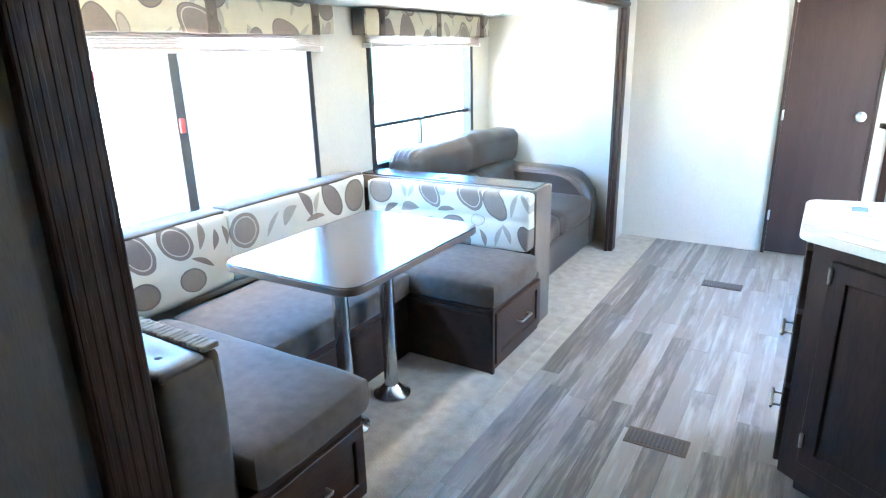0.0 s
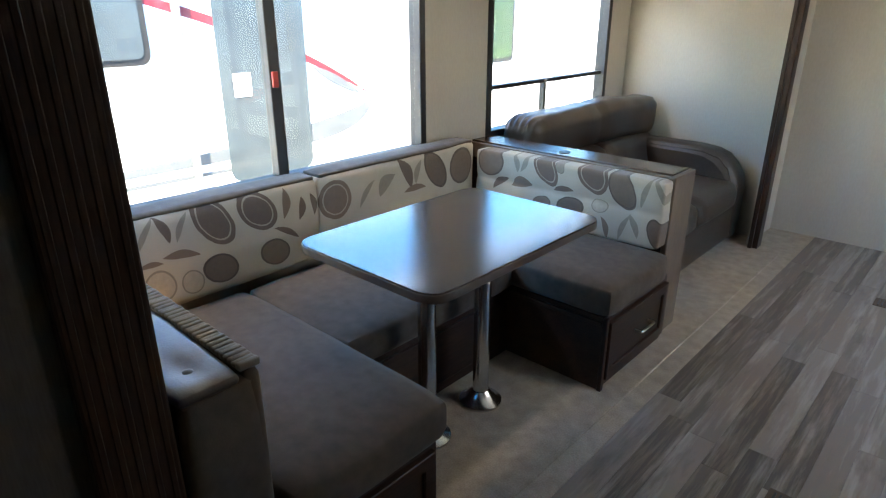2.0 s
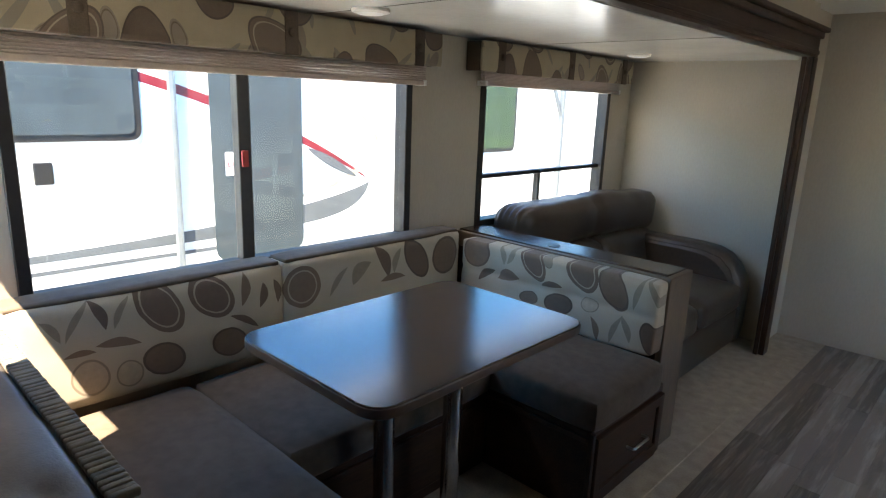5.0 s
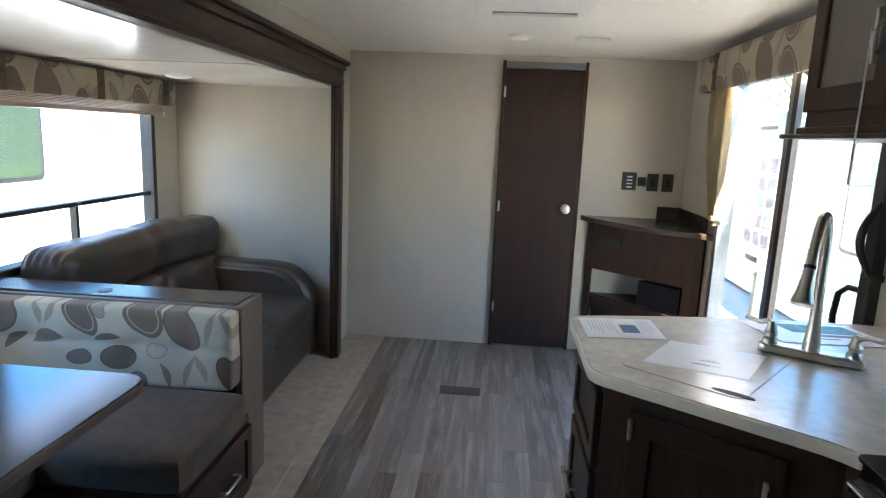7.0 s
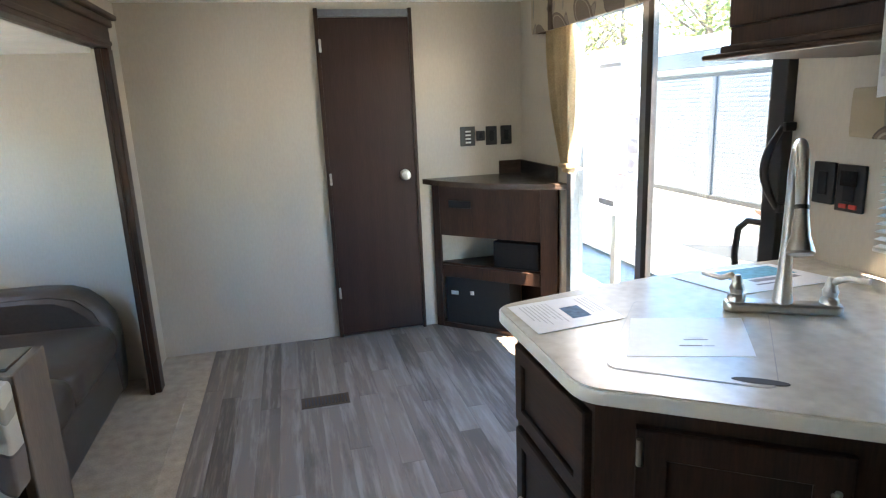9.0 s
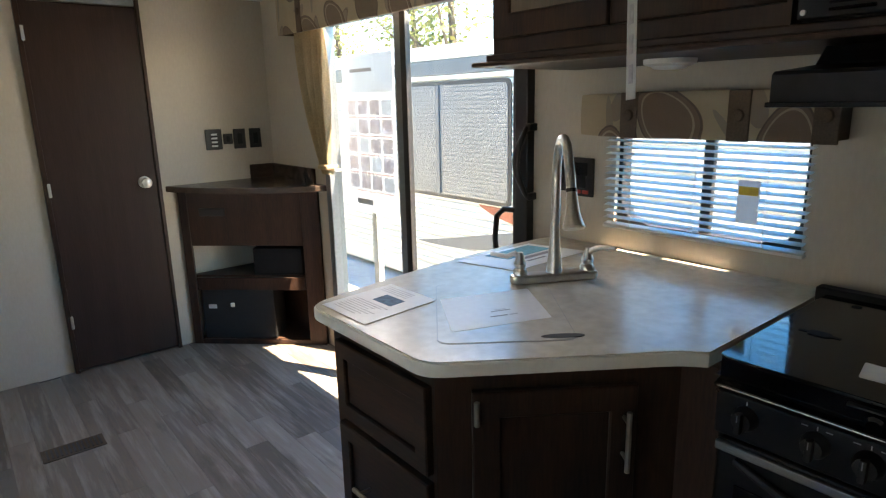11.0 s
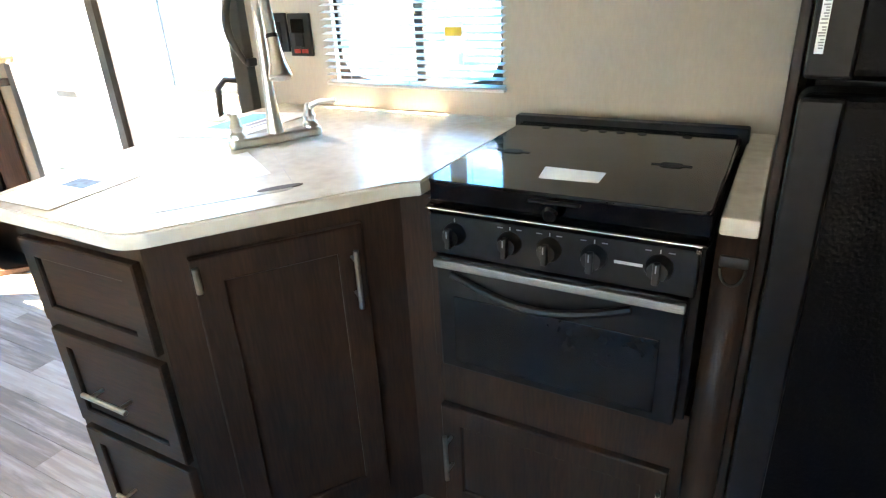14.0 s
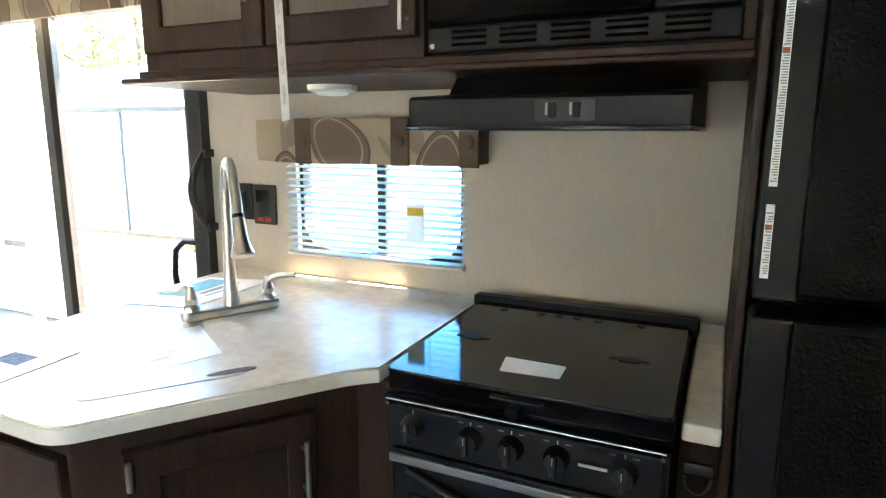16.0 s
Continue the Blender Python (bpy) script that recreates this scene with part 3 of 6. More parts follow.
M["thin_blue"] = translucent(material("thin_blue_print", (0.80, 0.85, 0.90), 0.7, var=0.03, scale=(14, 60)), 0.6)
M["thin_pink"] = translucent(material("thin_pink_print", (0.80, 0.60, 0.60), 0.7, var=0.05), 0.6)
M["faint_ink"] = material("faint_print", (0.62, 0.62, 0.64), 0.6, var=0.08)
M["brown_print"] = material("warm_grey_print", (0.32, 0.30, 0.28), 0.7, var=0.1)


# ---- structure ----
def wall(name, axis, a0, a1, s0, s1, z0, z1, mat, openings=(), label=""):
    """A wall with its thickness a0..a1 across `axis`, s0..s1 along it; openings (s, s, z, z) go through it."""
    ss = sorted({s0, s1, *(v for o in openings for v in o[:2])})
    zs = sorted({z0, z1, *(v for o in openings for v in o[2:])})
    bm = bmesh.new()
    for i in range(len(ss) - 1):
        for j in range(len(zs) - 1):
            ms, mz = (ss[i] + ss[i + 1]) / 2, (zs[j] + zs[j + 1]) / 2
            if any(o[0] < ms < o[1] and o[2] < mz < o[3] for o in openings):
                continue
            if axis == "x":
                box(bm, a0, ss[i], zs[j], a1, ss[i + 1], zs[j + 1])
            else:
                box(bm, ss[i], a0, zs[j], ss[i + 1], a1, zs[j + 1])
    bmesh.ops.remove_doubles(bm, verts=bm.verts[:], dist=0.0002)
    inner = [f for f in bm.faces if sum(1 for g in f.edges[0].link_faces if g is not f and {v.index for v in g.verts} == {v.index for v in f.verts})]
    bmesh.ops.delete(bm, geom=inner, context="FACES_ONLY")
    return tagged(new(name, finish(bm, name, mat, False)), label, "wall", "", "structure")


W1 = (1.08, 2.63, 0.76, 1.56)      # dinette window
W2 = (3.13, 4.41, 0.76, 1.58)      # sofa window
PD = (2.82, 4.28, 0.04, 1.79)      # glass patio door
KW = (1.91, 2.46, 0.985, 1.36)     # kitchen window
SW = (-1.955, -1.385, 0.93, 1.525)    # narrow end window of the slide-out
wall("wall_slide", "x", XS - 0.06, XS, SY0 - 0.06, SY1 + 0.06, -0.10, ZS + 0.06, M["wall"], (W1, W2), "tan vinyl slide-out wall with two wide windows")
wall("wall_slide_end", "y", SY1, SY1 + 0.06, XS, XL - 0.03, -0.10, ZS + 0.06, M["wall"], (), "tan vinyl end wall of the slide-out")
wall("wall_slide_near", "y", SY0 - 0.06, SY0, XS, XL - 0.03, -0.10, ZS + 0.06, M["wall"], (SW,), "tan vinyl near end wall of the slide-out")
wall("wall_east", "x", XR, XR + 0.06, YN, YF + 0.06, -0.10, ZC + 0.04, M["wall"], (PD, KW), "tan vinyl kitchen wall with patio door and window")
wall("wall_north", "y", YF, YF + 0.06, XL - 0.06, XR, -0.10, ZC + 0.04, M["wall"], ((0.135, 0.675, 0.0, 1.93),), "tan vinyl end wall with a narrow dark door")
# added unseen wall, set close behind so that less light bounces
wall("wall_south", "y", YN - 0.06, YN, XL - 0.03, XR + 0.06, -0.10, ZC + 0.04, M["wall"], (), "unseen tan vinyl wall, set close to cut bounce light")
wall("wall_west", "x", XL - 0.06, XL - 0.04, 4.53, YF, -0.10, ZC + 0.04, M["wall"], (), "unseen tan vinyl wall, set close to cut bounce light beside the slide-out")
wall("wall_west_near", "x", XL - 0.03, XL, YN, 0.72, -0.10, ZC + 0.04, M["shaded_wall"], (), "wall beside the slide-out, its shade painted in dark taupe")
wall("wall_west_head", "x", XL - 0.06, XL, 0.72, 4.53, ZS + 0.02, ZC + 0.04, M["wall"], (), "tan vinyl strip over the slide-out")
solo("ceiling", B(XL - 0.06, YN - 0.06, ZC, XR + 0.06, YF + 0.06, ZC + 0.05), M["ceiling"], "white smooth panelled ceiling", "ceiling", kind="structure")
cs = solo("ceiling_slide", B(XS, SY0, ZS, XL - 0.03, SY1, ZS + 0.05), M["ceiling_gloss"], "glossy white slide-out ceiling in panels", "ceiling", kind="structure")
for y in (2.10, 3.40):
    part("joint_strip", B(XS + 0.002, y - 0.002, ZS - 0.0012, XL - 0.055, y + 0.002, ZS - 0.0002), M["joint"], cs, "thin dark panel joint")

# slide-out trim: two upright boards and the header with its crown
bm = B(XL - 0.03, 4.47, 0, XL + 0.025, 4.555, 1.70, 0.006)
box(bm, XL - 0.03, 4.455, 0, XL - 0.005, 4.475, 1.70, 0.004)
solo("trim_far", bm, M["wood"], "dark espresso upright trim board at the slide-out", "trim", kind="structure")
bm = B(XL - 0.03, 0.66, 0, XL + 0.025, 0.80, 1.70, 0.006)
for k in range(5):
    box(bm, XL + 0.023, 0.672 + k * 0.026, 0, XL + 0.0265, 0.684 + k * 0.026, 1.70, 0.002)
solo("trim_near", bm, M["wood"], "dark espresso fluted upright trim board at the slide-out", "trim", kind="structure")
bm = B(XL - 0.05, 0.60, 1.70, XL + 0.02, 4.56, 1.80, 0.004)
box(bm, XL - 0.01, 0.60, 1.795, XL + 0.035, 4.575, 1.83, 0.008)
box(bm, XL - 0.01, 0.60, 1.828, XL + 0.055, 4.59, 1.852, 0.006)
box(bm, XL + 0.018, 0.60, 1.715, XL + 0.026, 4.56, 1.735, 0.003)
solo("trim_header", bm, M["wood_h"], "dark espresso header beam with crown moulding over the slide-out", "trim", kind="structure")

# floor
FSEAM = -0.61
solo("floor_carpet", B(XS, SY0 - 0.06, -0.06, FSEAM, SY1 + 0.06, 0.0), M["carpet"], "short beige carpet in the slide-out", "carpet", kind="structure")
solo("floor_carpet_edge", B(XL - 0.06, SY1 + 0.06, -0.06, FSEAM, YF, 0.0), M["carpet"], "short beige carpet beside the slide-out", "carpet", kind="structure")
solo("floor_carpet_near", B(XL - 0.03, YN, -0.06, FSEAM, SY0 - 0.06, 0.0), M["carpet"], "short beige carpet beside the slide-out", "carpet", kind="structure")
solo("floor_carpet_hem", B(-0.706, SY0 - 0.06, -0.002, -0.692, 4.45, 0.005, 0.002), M["carpet"], "raised beige carpet hem along the slide-out", "carpet", kind="structure")
floor = solo("floor", B(FSEAM, YN, -0.06, XR, YF, -0.004), M["joint"], "grey-brown weathered plank floor", "floor", kind="structure")

# narrow door in the end wall
door = tagged(thing("door_1", (0.40, 4.96, 0), "closed narrow dark brown interior door", "door"), kind="structure")
part("leaf", B(0.15, 4.945, 0.012, 0.66, 4.975, 1.885, 0.003), M["door"], door)
part("jamb", B(0.128, 4.935, 0.0, 0.15, 5.03, 1.935, 0.003), M["wood"], door)
part("jamb", B(0.66, 4.935, 0.0, 0.68, 5.03, 1.935, 0.003), M["wood"], door)
part("vent_strip", B(0.15, 4.95, 1.89, 0.66, 4.98, 1.93, 0.002), M["alu"], door, "pale strip over the door")
part("backing", B(0.10, 5.04, 0, 0.70, 5.06, 1.95), M["wood"], door)
kn = part("knob_plate", T([(0.595, 4.946, 0.985), (0.595, 4.936, 0.985)], 0.032, 18), M["steel"], door, "round chrome door plate")
part("knob", T([(0.595, 4.937, 0.985), (0.595, 4.915, 0.985), (0.595, 4.905, 0.985), (0.595, 4.885, 0.985), (0.595, 4.878, 0.985)], [0.012, 0.012, 0.026, 0.026, 0.015], 18), M["steel"], kn)
for z in (0.25, 0.95, 1.70):
    part("hinge", B(0.143, 4.930, z, 0.157, 4.946, z + 0.07, 0.003), M["steel"], door, "small steel hinge")


# windows of the slide-out
def slide_window(name, w, label):
    y0, y1, z0, z1 = w
    win = tagged(thing(name, (XS - 0.03, (y0 + y1) / 2, z0), label, "window"), kind="structure")
    turn = Matrix(((0, 1, 0, 0), (1, 0, 0, 0), (0, 0, 1, 0), (0, 0, 0, 1)))
    fr = ring(bmesh.new(), y0 - 0.01, y1 + 0.01, z0 - 0.01, z1 + 0.01, 0.038, XS - 0.062, XS + 0.012, turn)
    part("window_frame", fr, M["bronze"], win, "black window frame")
    return win


w1 = slide_window("window_1", W1, "wide dinette window with a black frame and sliding pane")
part("mullion", B(XS - 0.055, 1.795, 0.785, XS - 0.005, 1.845, 1.54, 0.004), M["bronze"], w1, "black upright bar")
for a, b in ((1.108, 1.795), (1.845, 2.602)):
    part("pane", B(XS - 0.036, a, 0.785, XS - 0.031, b, 1.535), M["pane"], w1).visible_shadow = False
part("latch", B(XS - 0.004, 1.80, 1.14, XS + 0.008, 1.825, 1.20, 0.003), M["red"], w1, "red emergency latch")
w2 = slide_window("window_2", W2, "wide sofa window with black frame and lower vent")
part("crossbar", B(XS - 0.05, 3.16, 1.005, XS - 0.01, 4.38, 1.028, 0.003), M["bronze"], w2, "black level bar")
part("mullion", B(XS - 0.05, 3.70, 0.785, XS - 0.012, 3.722, 1.005, 0.003), M["bronze"], w2, "black upright bar")
part("latch", B(XS - 0.012, 3.695, 1.008, XS + 0.004, 3.727, 1.024, 0.003), M["bronze"], w2, "small black latch")
for a, b, c, d in ((3.158, 4.382, 1.028, 1.555), (3.158, 3.70, 0.785, 1.005), (3.722, 4.382, 0.785, 1.005)):
    part("pane", B(XS - 0.036, a, c, XS - 0.031, b, d), M["pane"], w2).visible_shadow = False
w5 = tagged(thing("window_5", (-1.68, SY0 - 0.03, 0.95), "narrow end window of the slide-out", "window"), kind="structure")
part("pane", B(SW[0], SY0 - 0.034, SW[2], SW[1], SY0 - 0.029, SW[3]), M["pane"], w5).visible_shadow = False

# patio door in the kitchen wall
pd = tagged(thing("door_2", (XR + 0.03, 3.55, 0), "glass sliding patio door with dark and grey frames", "glass door"), kind="structure")
part("jamb", B(XR - 0.035, 2.80, 0.0, XR + 0.065, 2.86, 1.80, 0.004), M["bronze"], pd, "dark bronze jamb")
part("jamb", B(XR - 0.010, 4.25, 0.0, XR + 0.065, 4.30, 1.80, 0.004), M["alu"], pd, "grey aluminium jamb")
part("head", B(XR - 0.010, 2.86, 1.76, XR + 0.060, 4.25, 1.80, 0.003), M["bronze"], pd)
part("threshold", B(XR - 0.010, 2.86, 0.0, XR + 0.065, 4.25, 0.045, 0.003), M["alu"], pd)
part("stile", B(XR + 0.002, 3.545, 0.045, XR + 0.030, 3.585, 1.76, 0.003), M["bronze"], pd)
part("stile", B(XR + 0.006, 3.585, 0.045, XR + 0.050, 3.635, 1.76, 0.003), M["alu"], pd, "grey aluminium stile")
part("stile", B(XR + 0.002, 2.86, 0.045, XR + 0.030, 2.905, 1.76, 0.003), M["bronze"], pd)
part("rail", B(XR + 0.004, 2.905, 0.045, XR + 0.028, 3.545, 0.12, 0.003), M["alu"], pd)
part("rail", B(XR + 0.024, 3.635, 0.045, XR + 0.048, 4.25, 0.12, 0.003), M["alu"], pd)
part("pane", B(XR + 0.014, 2.905, 0.12, XR + 0.018, 3.545, 1.76), M["pane"], pd).visible_shadow = False
part("pane", B(XR + 0.034, 3.635, 0.12, XR + 0.038, 4.25, 1.76), M["pane"], pd).visible_shadow = False
part("handle", T([(XR + 0.0, 2.895, 0.98), (XR - 0.03, 2.92, 0.985), (XR - 0.05, 2.935, 0.96), (XR - 0.055, 2.94, 0.88), (XR - 0.05, 2.935, 0.80), (XR - 0.03, 2.92, 0.775), (XR + 0.0, 2.895, 0.78)], 0.011, 8), M["plastic"], pd, "black bow handle")

gh = thing("grab_handle", (XR - 0.04, 2.80, 1.05), "black bowed grab handle beside the patio door", "handle")
bm = bmesh.new()
arc = [(XR - 0.036 - 0.042 * math.sin(math.pi * k / 14), 2.800 + 0.012 * math.sin(math.pi * k / 14), 1.285 - 0.24 * k / 14) for k in range(15)]
tube(bm, arc, [0.008 + 0.005 * math.sin(math.pi * k / 14) for k in range(15)], 10)
part("grip", bm, M["plastic"], gh)
for z in (1.285, 1.045):
    part("mount", B(XR - 0.040, 2.783, z - 0.013, XR - 0.001, 2.7995, z + 0.013, 0.004), M["plastic"], gh)

# kitchen window with its blind
kw = tagged(thing("window_3", (XR + 0.03, 2.18, 0.985), "small kitchen window with rounded corners", "window"), kind="structure")
bm = bmesh.new()
outer = rounded([(KW[0] - 0.02, KW[2] - 0.02), (KW[1] + 0.02, KW[2] - 0.02), (KW[1] + 0.02, KW[3] + 0.02), (KW[0] - 0.02, KW[3] + 0.02)], 0.02, 3)
inner_ = rounded([(KW[0] + 0.012, KW[2] + 0.012), (KW[1] - 0.012, KW[2] + 0.012), (KW[1] - 0.012, KW[3] - 0.012), (KW[0] + 0.012, KW[3] - 0.012)], 0.085, 6)
nn = 28


def resample(pts, n):
    pts = [Vector(p) for p in pts]
    c = Vector((sum(p.x for p in pts) / len(pts), sum(p.y for p in pts) / len(pts)))
    out = []
    for k in range(n):
        a = 2 * math.pi * (k + 0.5) / n
        d = Vector((math.cos(a) * 0.55, math.sin(a) * 0.38))
        best = None
        for i in range(len(pts)):
            p, q = pts[i] - c, pts[(i + 1) % len(pts)] - c
            e = q - p
            den = d.x * e.y - d.y * e.x
            if abs(den) < 1e-9:
                continue
            s = (p.x * e.y - p.y * e.x) / den
            u = (p.x * d.y - p.y * d.x) / den
            if s > 0 and -1e-6 <= u <= 1 + 1e-6 and (best is None or s > best):
                best = s
        out.append(c + d * best)
    return out


ro, ri = resample(outer, nn), resample(inner_, nn)
lay = [[bm.verts.new((x, p.x, p.y)) for p in ring] for x, ring in ((XR + 0.062, ro), (XR + 0.062, ri), (XR + 0.018, ri), (XR + 0.018, ro))]
for j in range(4):
    for k in range(nn):
        bm.faces.new((lay[j][k], lay[j][(k + 1) % nn], lay[(j + 1) % 4][(k + 1) % nn], lay[(j + 1) % 4][k]))
bmesh.ops.recalc_face_normals(bm, faces=bm.faces[:])
part("window_frame", bm, M["bronze"], kw, "black rounded window frame")
part("mullion", B(XR + 0.03, 2.165, 0.99, XR + 0.05, 2.195, 1.35, 0.003), M["bronze"], kw)
part("pane", B(XR + 0.038, 1.91, 0.99, XR + 0.042, 2.46, 1.355), M["pane"], kw).visible_shadow = False


# ---- dinette ----
def bench_handle(parent, x, y, z, half=0.045):
    part("handle", T([(x, y - half, z), (x + 0.028, y - half, z), (x + 0.03, y - half + 0.004, z), (x + 0.03, y + half - 0.004, z), (x + 0.028, y + half, z), (x, y + half, z)], 0.0055, 8), M["steel"], parent, "brushed steel bar handle")


# far bench with drawer
fb = thing("dinette_bench", (-1.3, 2.70, 0), "dark espresso dinette bench box with an end drawer", "bench", "dinette benches")
part("body", B(XS + 0.004, 2.405, 0.0, -0.795, 2.975, 0.325, 0.004), M["wood_h"], fb)
bm = ring(bmesh.new(), 2.435, 2.955, 0.04, 0.295, 0.045, -0.795, -0.776, Matrix(((0, 1, 0, 0), (1, 0, 0, 0), (0, 0, 1, 0), (0, 0, 0, 1))))
dr = part("drawer_front", bm, M["wood_h"], fb)
part("panel", B(-0.7945, 2.475, 0.08, -0.786, 2.915, 0.255), M["wood_h"], dr)
bench_handle(dr, -0.786, 2.74, 0.165, 0.06)
part("corner_strip", B(-0.797, 2.398, 0.0, -0.778, 2.42, 0.325, 0.004), M["wood"], fb)
part("kick_lip", B(XS + 0.01, 2.396, 0.285, -0.80, 2.406, 0.305, 0.003), M["wood_h"], fb)
nb = thing("dinette_bench", (-1.3, 1.2, 0), "dark espresso dinette bench box with an end drawer", "bench", "dinette benches")
part("body", B(XS + 0.004, 0.935, 0.0, -0.795, 1.465, 0.325, 0.004), M["wood_h"], nb)
bm = ring(bmesh.new(), 0.96, 1.445, 0.04, 0.295, 0.045, -0.795, -0.776, Matrix(((0, 1, 0, 0), (1, 0, 0, 0), (0, 0, 1, 0), (0, 0, 0, 1))))
dr = part("drawer_front", bm, M["wood_h"], nb)
part("panel", B(-0.7945, 1.00, 0.08, -0.786, 1.405, 0.255), M["wood_h"], dr)
bench_handle(dr, -0.786, 1.20, 0.165, 0.06)
lb = thing("dinette_bench", (-1.6, 1.93, 0), "dark espresso long bench box under the window", "bench", "dinette benches")
part("body", B(XS + 0.004, 1.467, 0.0, -1.25, 2.403, 0.325, 0.004), M["wood_h"], lb)
part("panel", B(-1.252, 1.55, 0.05, -1.238, 2.33, 0.28, 0.004), M["wood_h"], lb)

# seat cushions
solo("seat_cushion", pillow(-1.30, 2.385, 0.327, -0.765, 2.90, 0.455, 0.032, 10, 0.012, seed=3), M["suede"], "dark brown suede seat cushion on the far bench", "cushion", "seat cushions")
solo("seat_cushion", pillow(-1.93, 2.385, 0.327, -1.305, 2.90, 0.450, 0.028, 8, 0.010, seed=4), M["suede"], "dark brown suede corner seat cushion", "cushion", "seat cushions")
solo("seat_cushion", pillow(-1.80, 1.495, 0.327, -1.205, 2.380, 0.450, 0.028, 9, 0.012, seed=5), M["suede"], "dark brown suede seat cushion below the window", "cushion", "seat cushions")
solo("seat_cushion", pillow(-1.80, 0.99, 0.327, -0.765, 1.49, 0.455, 0.035, 11, 0.014, seed=6), M["suede"], "dark brown suede seat cushion on the near bench", "cushion", "seat cushions")


def back_cushion(name, lo, hi, face, buttons, mat, label, seed):
    dents = []
    for b in buttons:
        if face == "y":
            dents.append((b, lo[1], (lo[2] + hi[2]) / 2 + 0.01, 0.022, 0.045))
        else:
            dents.append((hi[0], b, (lo[2] + hi[2]) / 2 + 0.01, 0.018, 0.045))
    flat = face == "y" and len(buttons) > 0
    bm = pillow(*lo, *hi, 0.016 if flat else 0.026, 30 if flat else 16, 0.004 if flat else 0.008, dents, seed=seed)
    if flat:
        zm = (lo[2] + hi[2]) / 2 + 0.01
        for v in bm.verts:
            if v.co.y < lo[1] + 0.03:
                f = math.exp(-((v.co.z - zm) / 0.016) ** 2)
                g = max(math.exp(-((v.co.x - b) / 0.03) ** 2) for b in buttons) * 0.4
                v.co.y += 0.008 * max(f, g)
    return solo(name, bm, mat, label, "cushion", "back cushions")


back_cushion("back_cushion", (-1.83, 2.875, 0.452), (-0.822, 2.972, 0.752), "y", (-1.62, -1.40, -1.18, -0.98), M["print_bench"], "cream back cushion printed with brown leaves", 7)
wc = back_cushion("back_cushion", (XS + 0.012, 1.88, 0.452), (-1.83, 2.86, 0.795), "x", (), M["print_far"], "cream leaf-print back cushion under the window", 8)
part("top_panel", pillow(XS + 0.016, 1.892, 0.782, -1.838, 2.848, 0.803, 0.009, 10, 0.003, seed=38), M["suede"], wc, "plain brown top panel")
wc = back_cushion("back_cushion", (XS + 0.012, 0.99, 0.452), (-1.83, 1.875, 0.795), "x", (), M["print_near"], "cream leaf-print back cushion under the window", 9)
part("top_panel", pillow(XS + 0.016, 1.002, 0.782, -1.838, 1.863, 0.803, 0.009, 10, 0.003, seed=39), M["suede"], wc, "plain brown top panel")
back_cushion("back_cushion", (XS + 0.02, 0.937, 0.452), (-0.82, 0.986, 0.772), "y", (), M["suede"], "brown back cushion against the near divider", 10)

pc = thing("cushion_edging", (-1.3, 0.96, 0.77), "gathered brown edging along the near back cushion", "edging")
bm = bmesh.new()
for k in range(66):
    x0 = -1.90 + k * 0.0163
    box(bm, x0, 0.9375, 0.766, x0 + 0.0165, 0.9855, 0.7800 + 0.0010 * ((k * 7) % 4), 0.0048, 3)
e_ = part("pleats", bm, M["edging"], pc)
e_["kind"] = "stuff"

# dividers behind the benches
fp = thing("divider", (-1.4, 3.07, 0), "low dinette divider with a dark cap and oak edge", "divider", "dinette dividers")
part("panel", B(XS + 0.004, 3.002, 0.0, -0.842, 3.14, 0.742), M["wood_h"], fp)
part("end_trim", B(-0.841, 2.958, 0.0, -0.812, 3.172, 0.762, 0.005), M["oak"], fp, "light oak end board")
part("top_trim", B(XS + 0.004, 2.974, 0.68, -0.843, 3.0015, 0.757, 0.003), M["oak"], fp, "light oak edge strip")
part("cap", B(XS + 0.004, 3.0025, 0.744, -0.842, 3.172, 0.764, 0.004), M["cap"], fp, "dark laminate cap")
part("cup_ring", T([(-1.42, 3.06, 0.7635), (-1.42, 3.06, 0.7665)], 0.028, 18), M["plastic"], fp, "small black cap insert")
npd = thing("divider", (-1.4, 0.87, 0), "low near divider with a buttoned padded top and end", "divider", "dinette dividers")
part("panel", B(XS + 0.004, 0.815, 0.0, -0.86, 0.925, 0.745), M["wood_h"], npd)
part("end_trim", pillow(-0.862, 0.812, 0.02, -0.812, 0.975, 0.748, 0.02, 8, 0.006, seed=2), M["suede"], npd, "padded brown end")
part("padded_top", pillow(XS + 0.004, 0.806, 0.7455, -0.815, 0.9365, 0.774, 0.014, 28, 0.004, ((-0.905, 0.872, 0.774, 0.014, 0.028),), seed=21), M["padding"], npd, "buttoned grey-brown padded top")
part("button", T([(-0.905, 0.872, 0.757), (-0.905, 0.872, 0.766), (-0.905, 0.872, 0.769)], [0.012, 0.011, 0.006], 14), M["bronze"], npd, "round dark metal button")

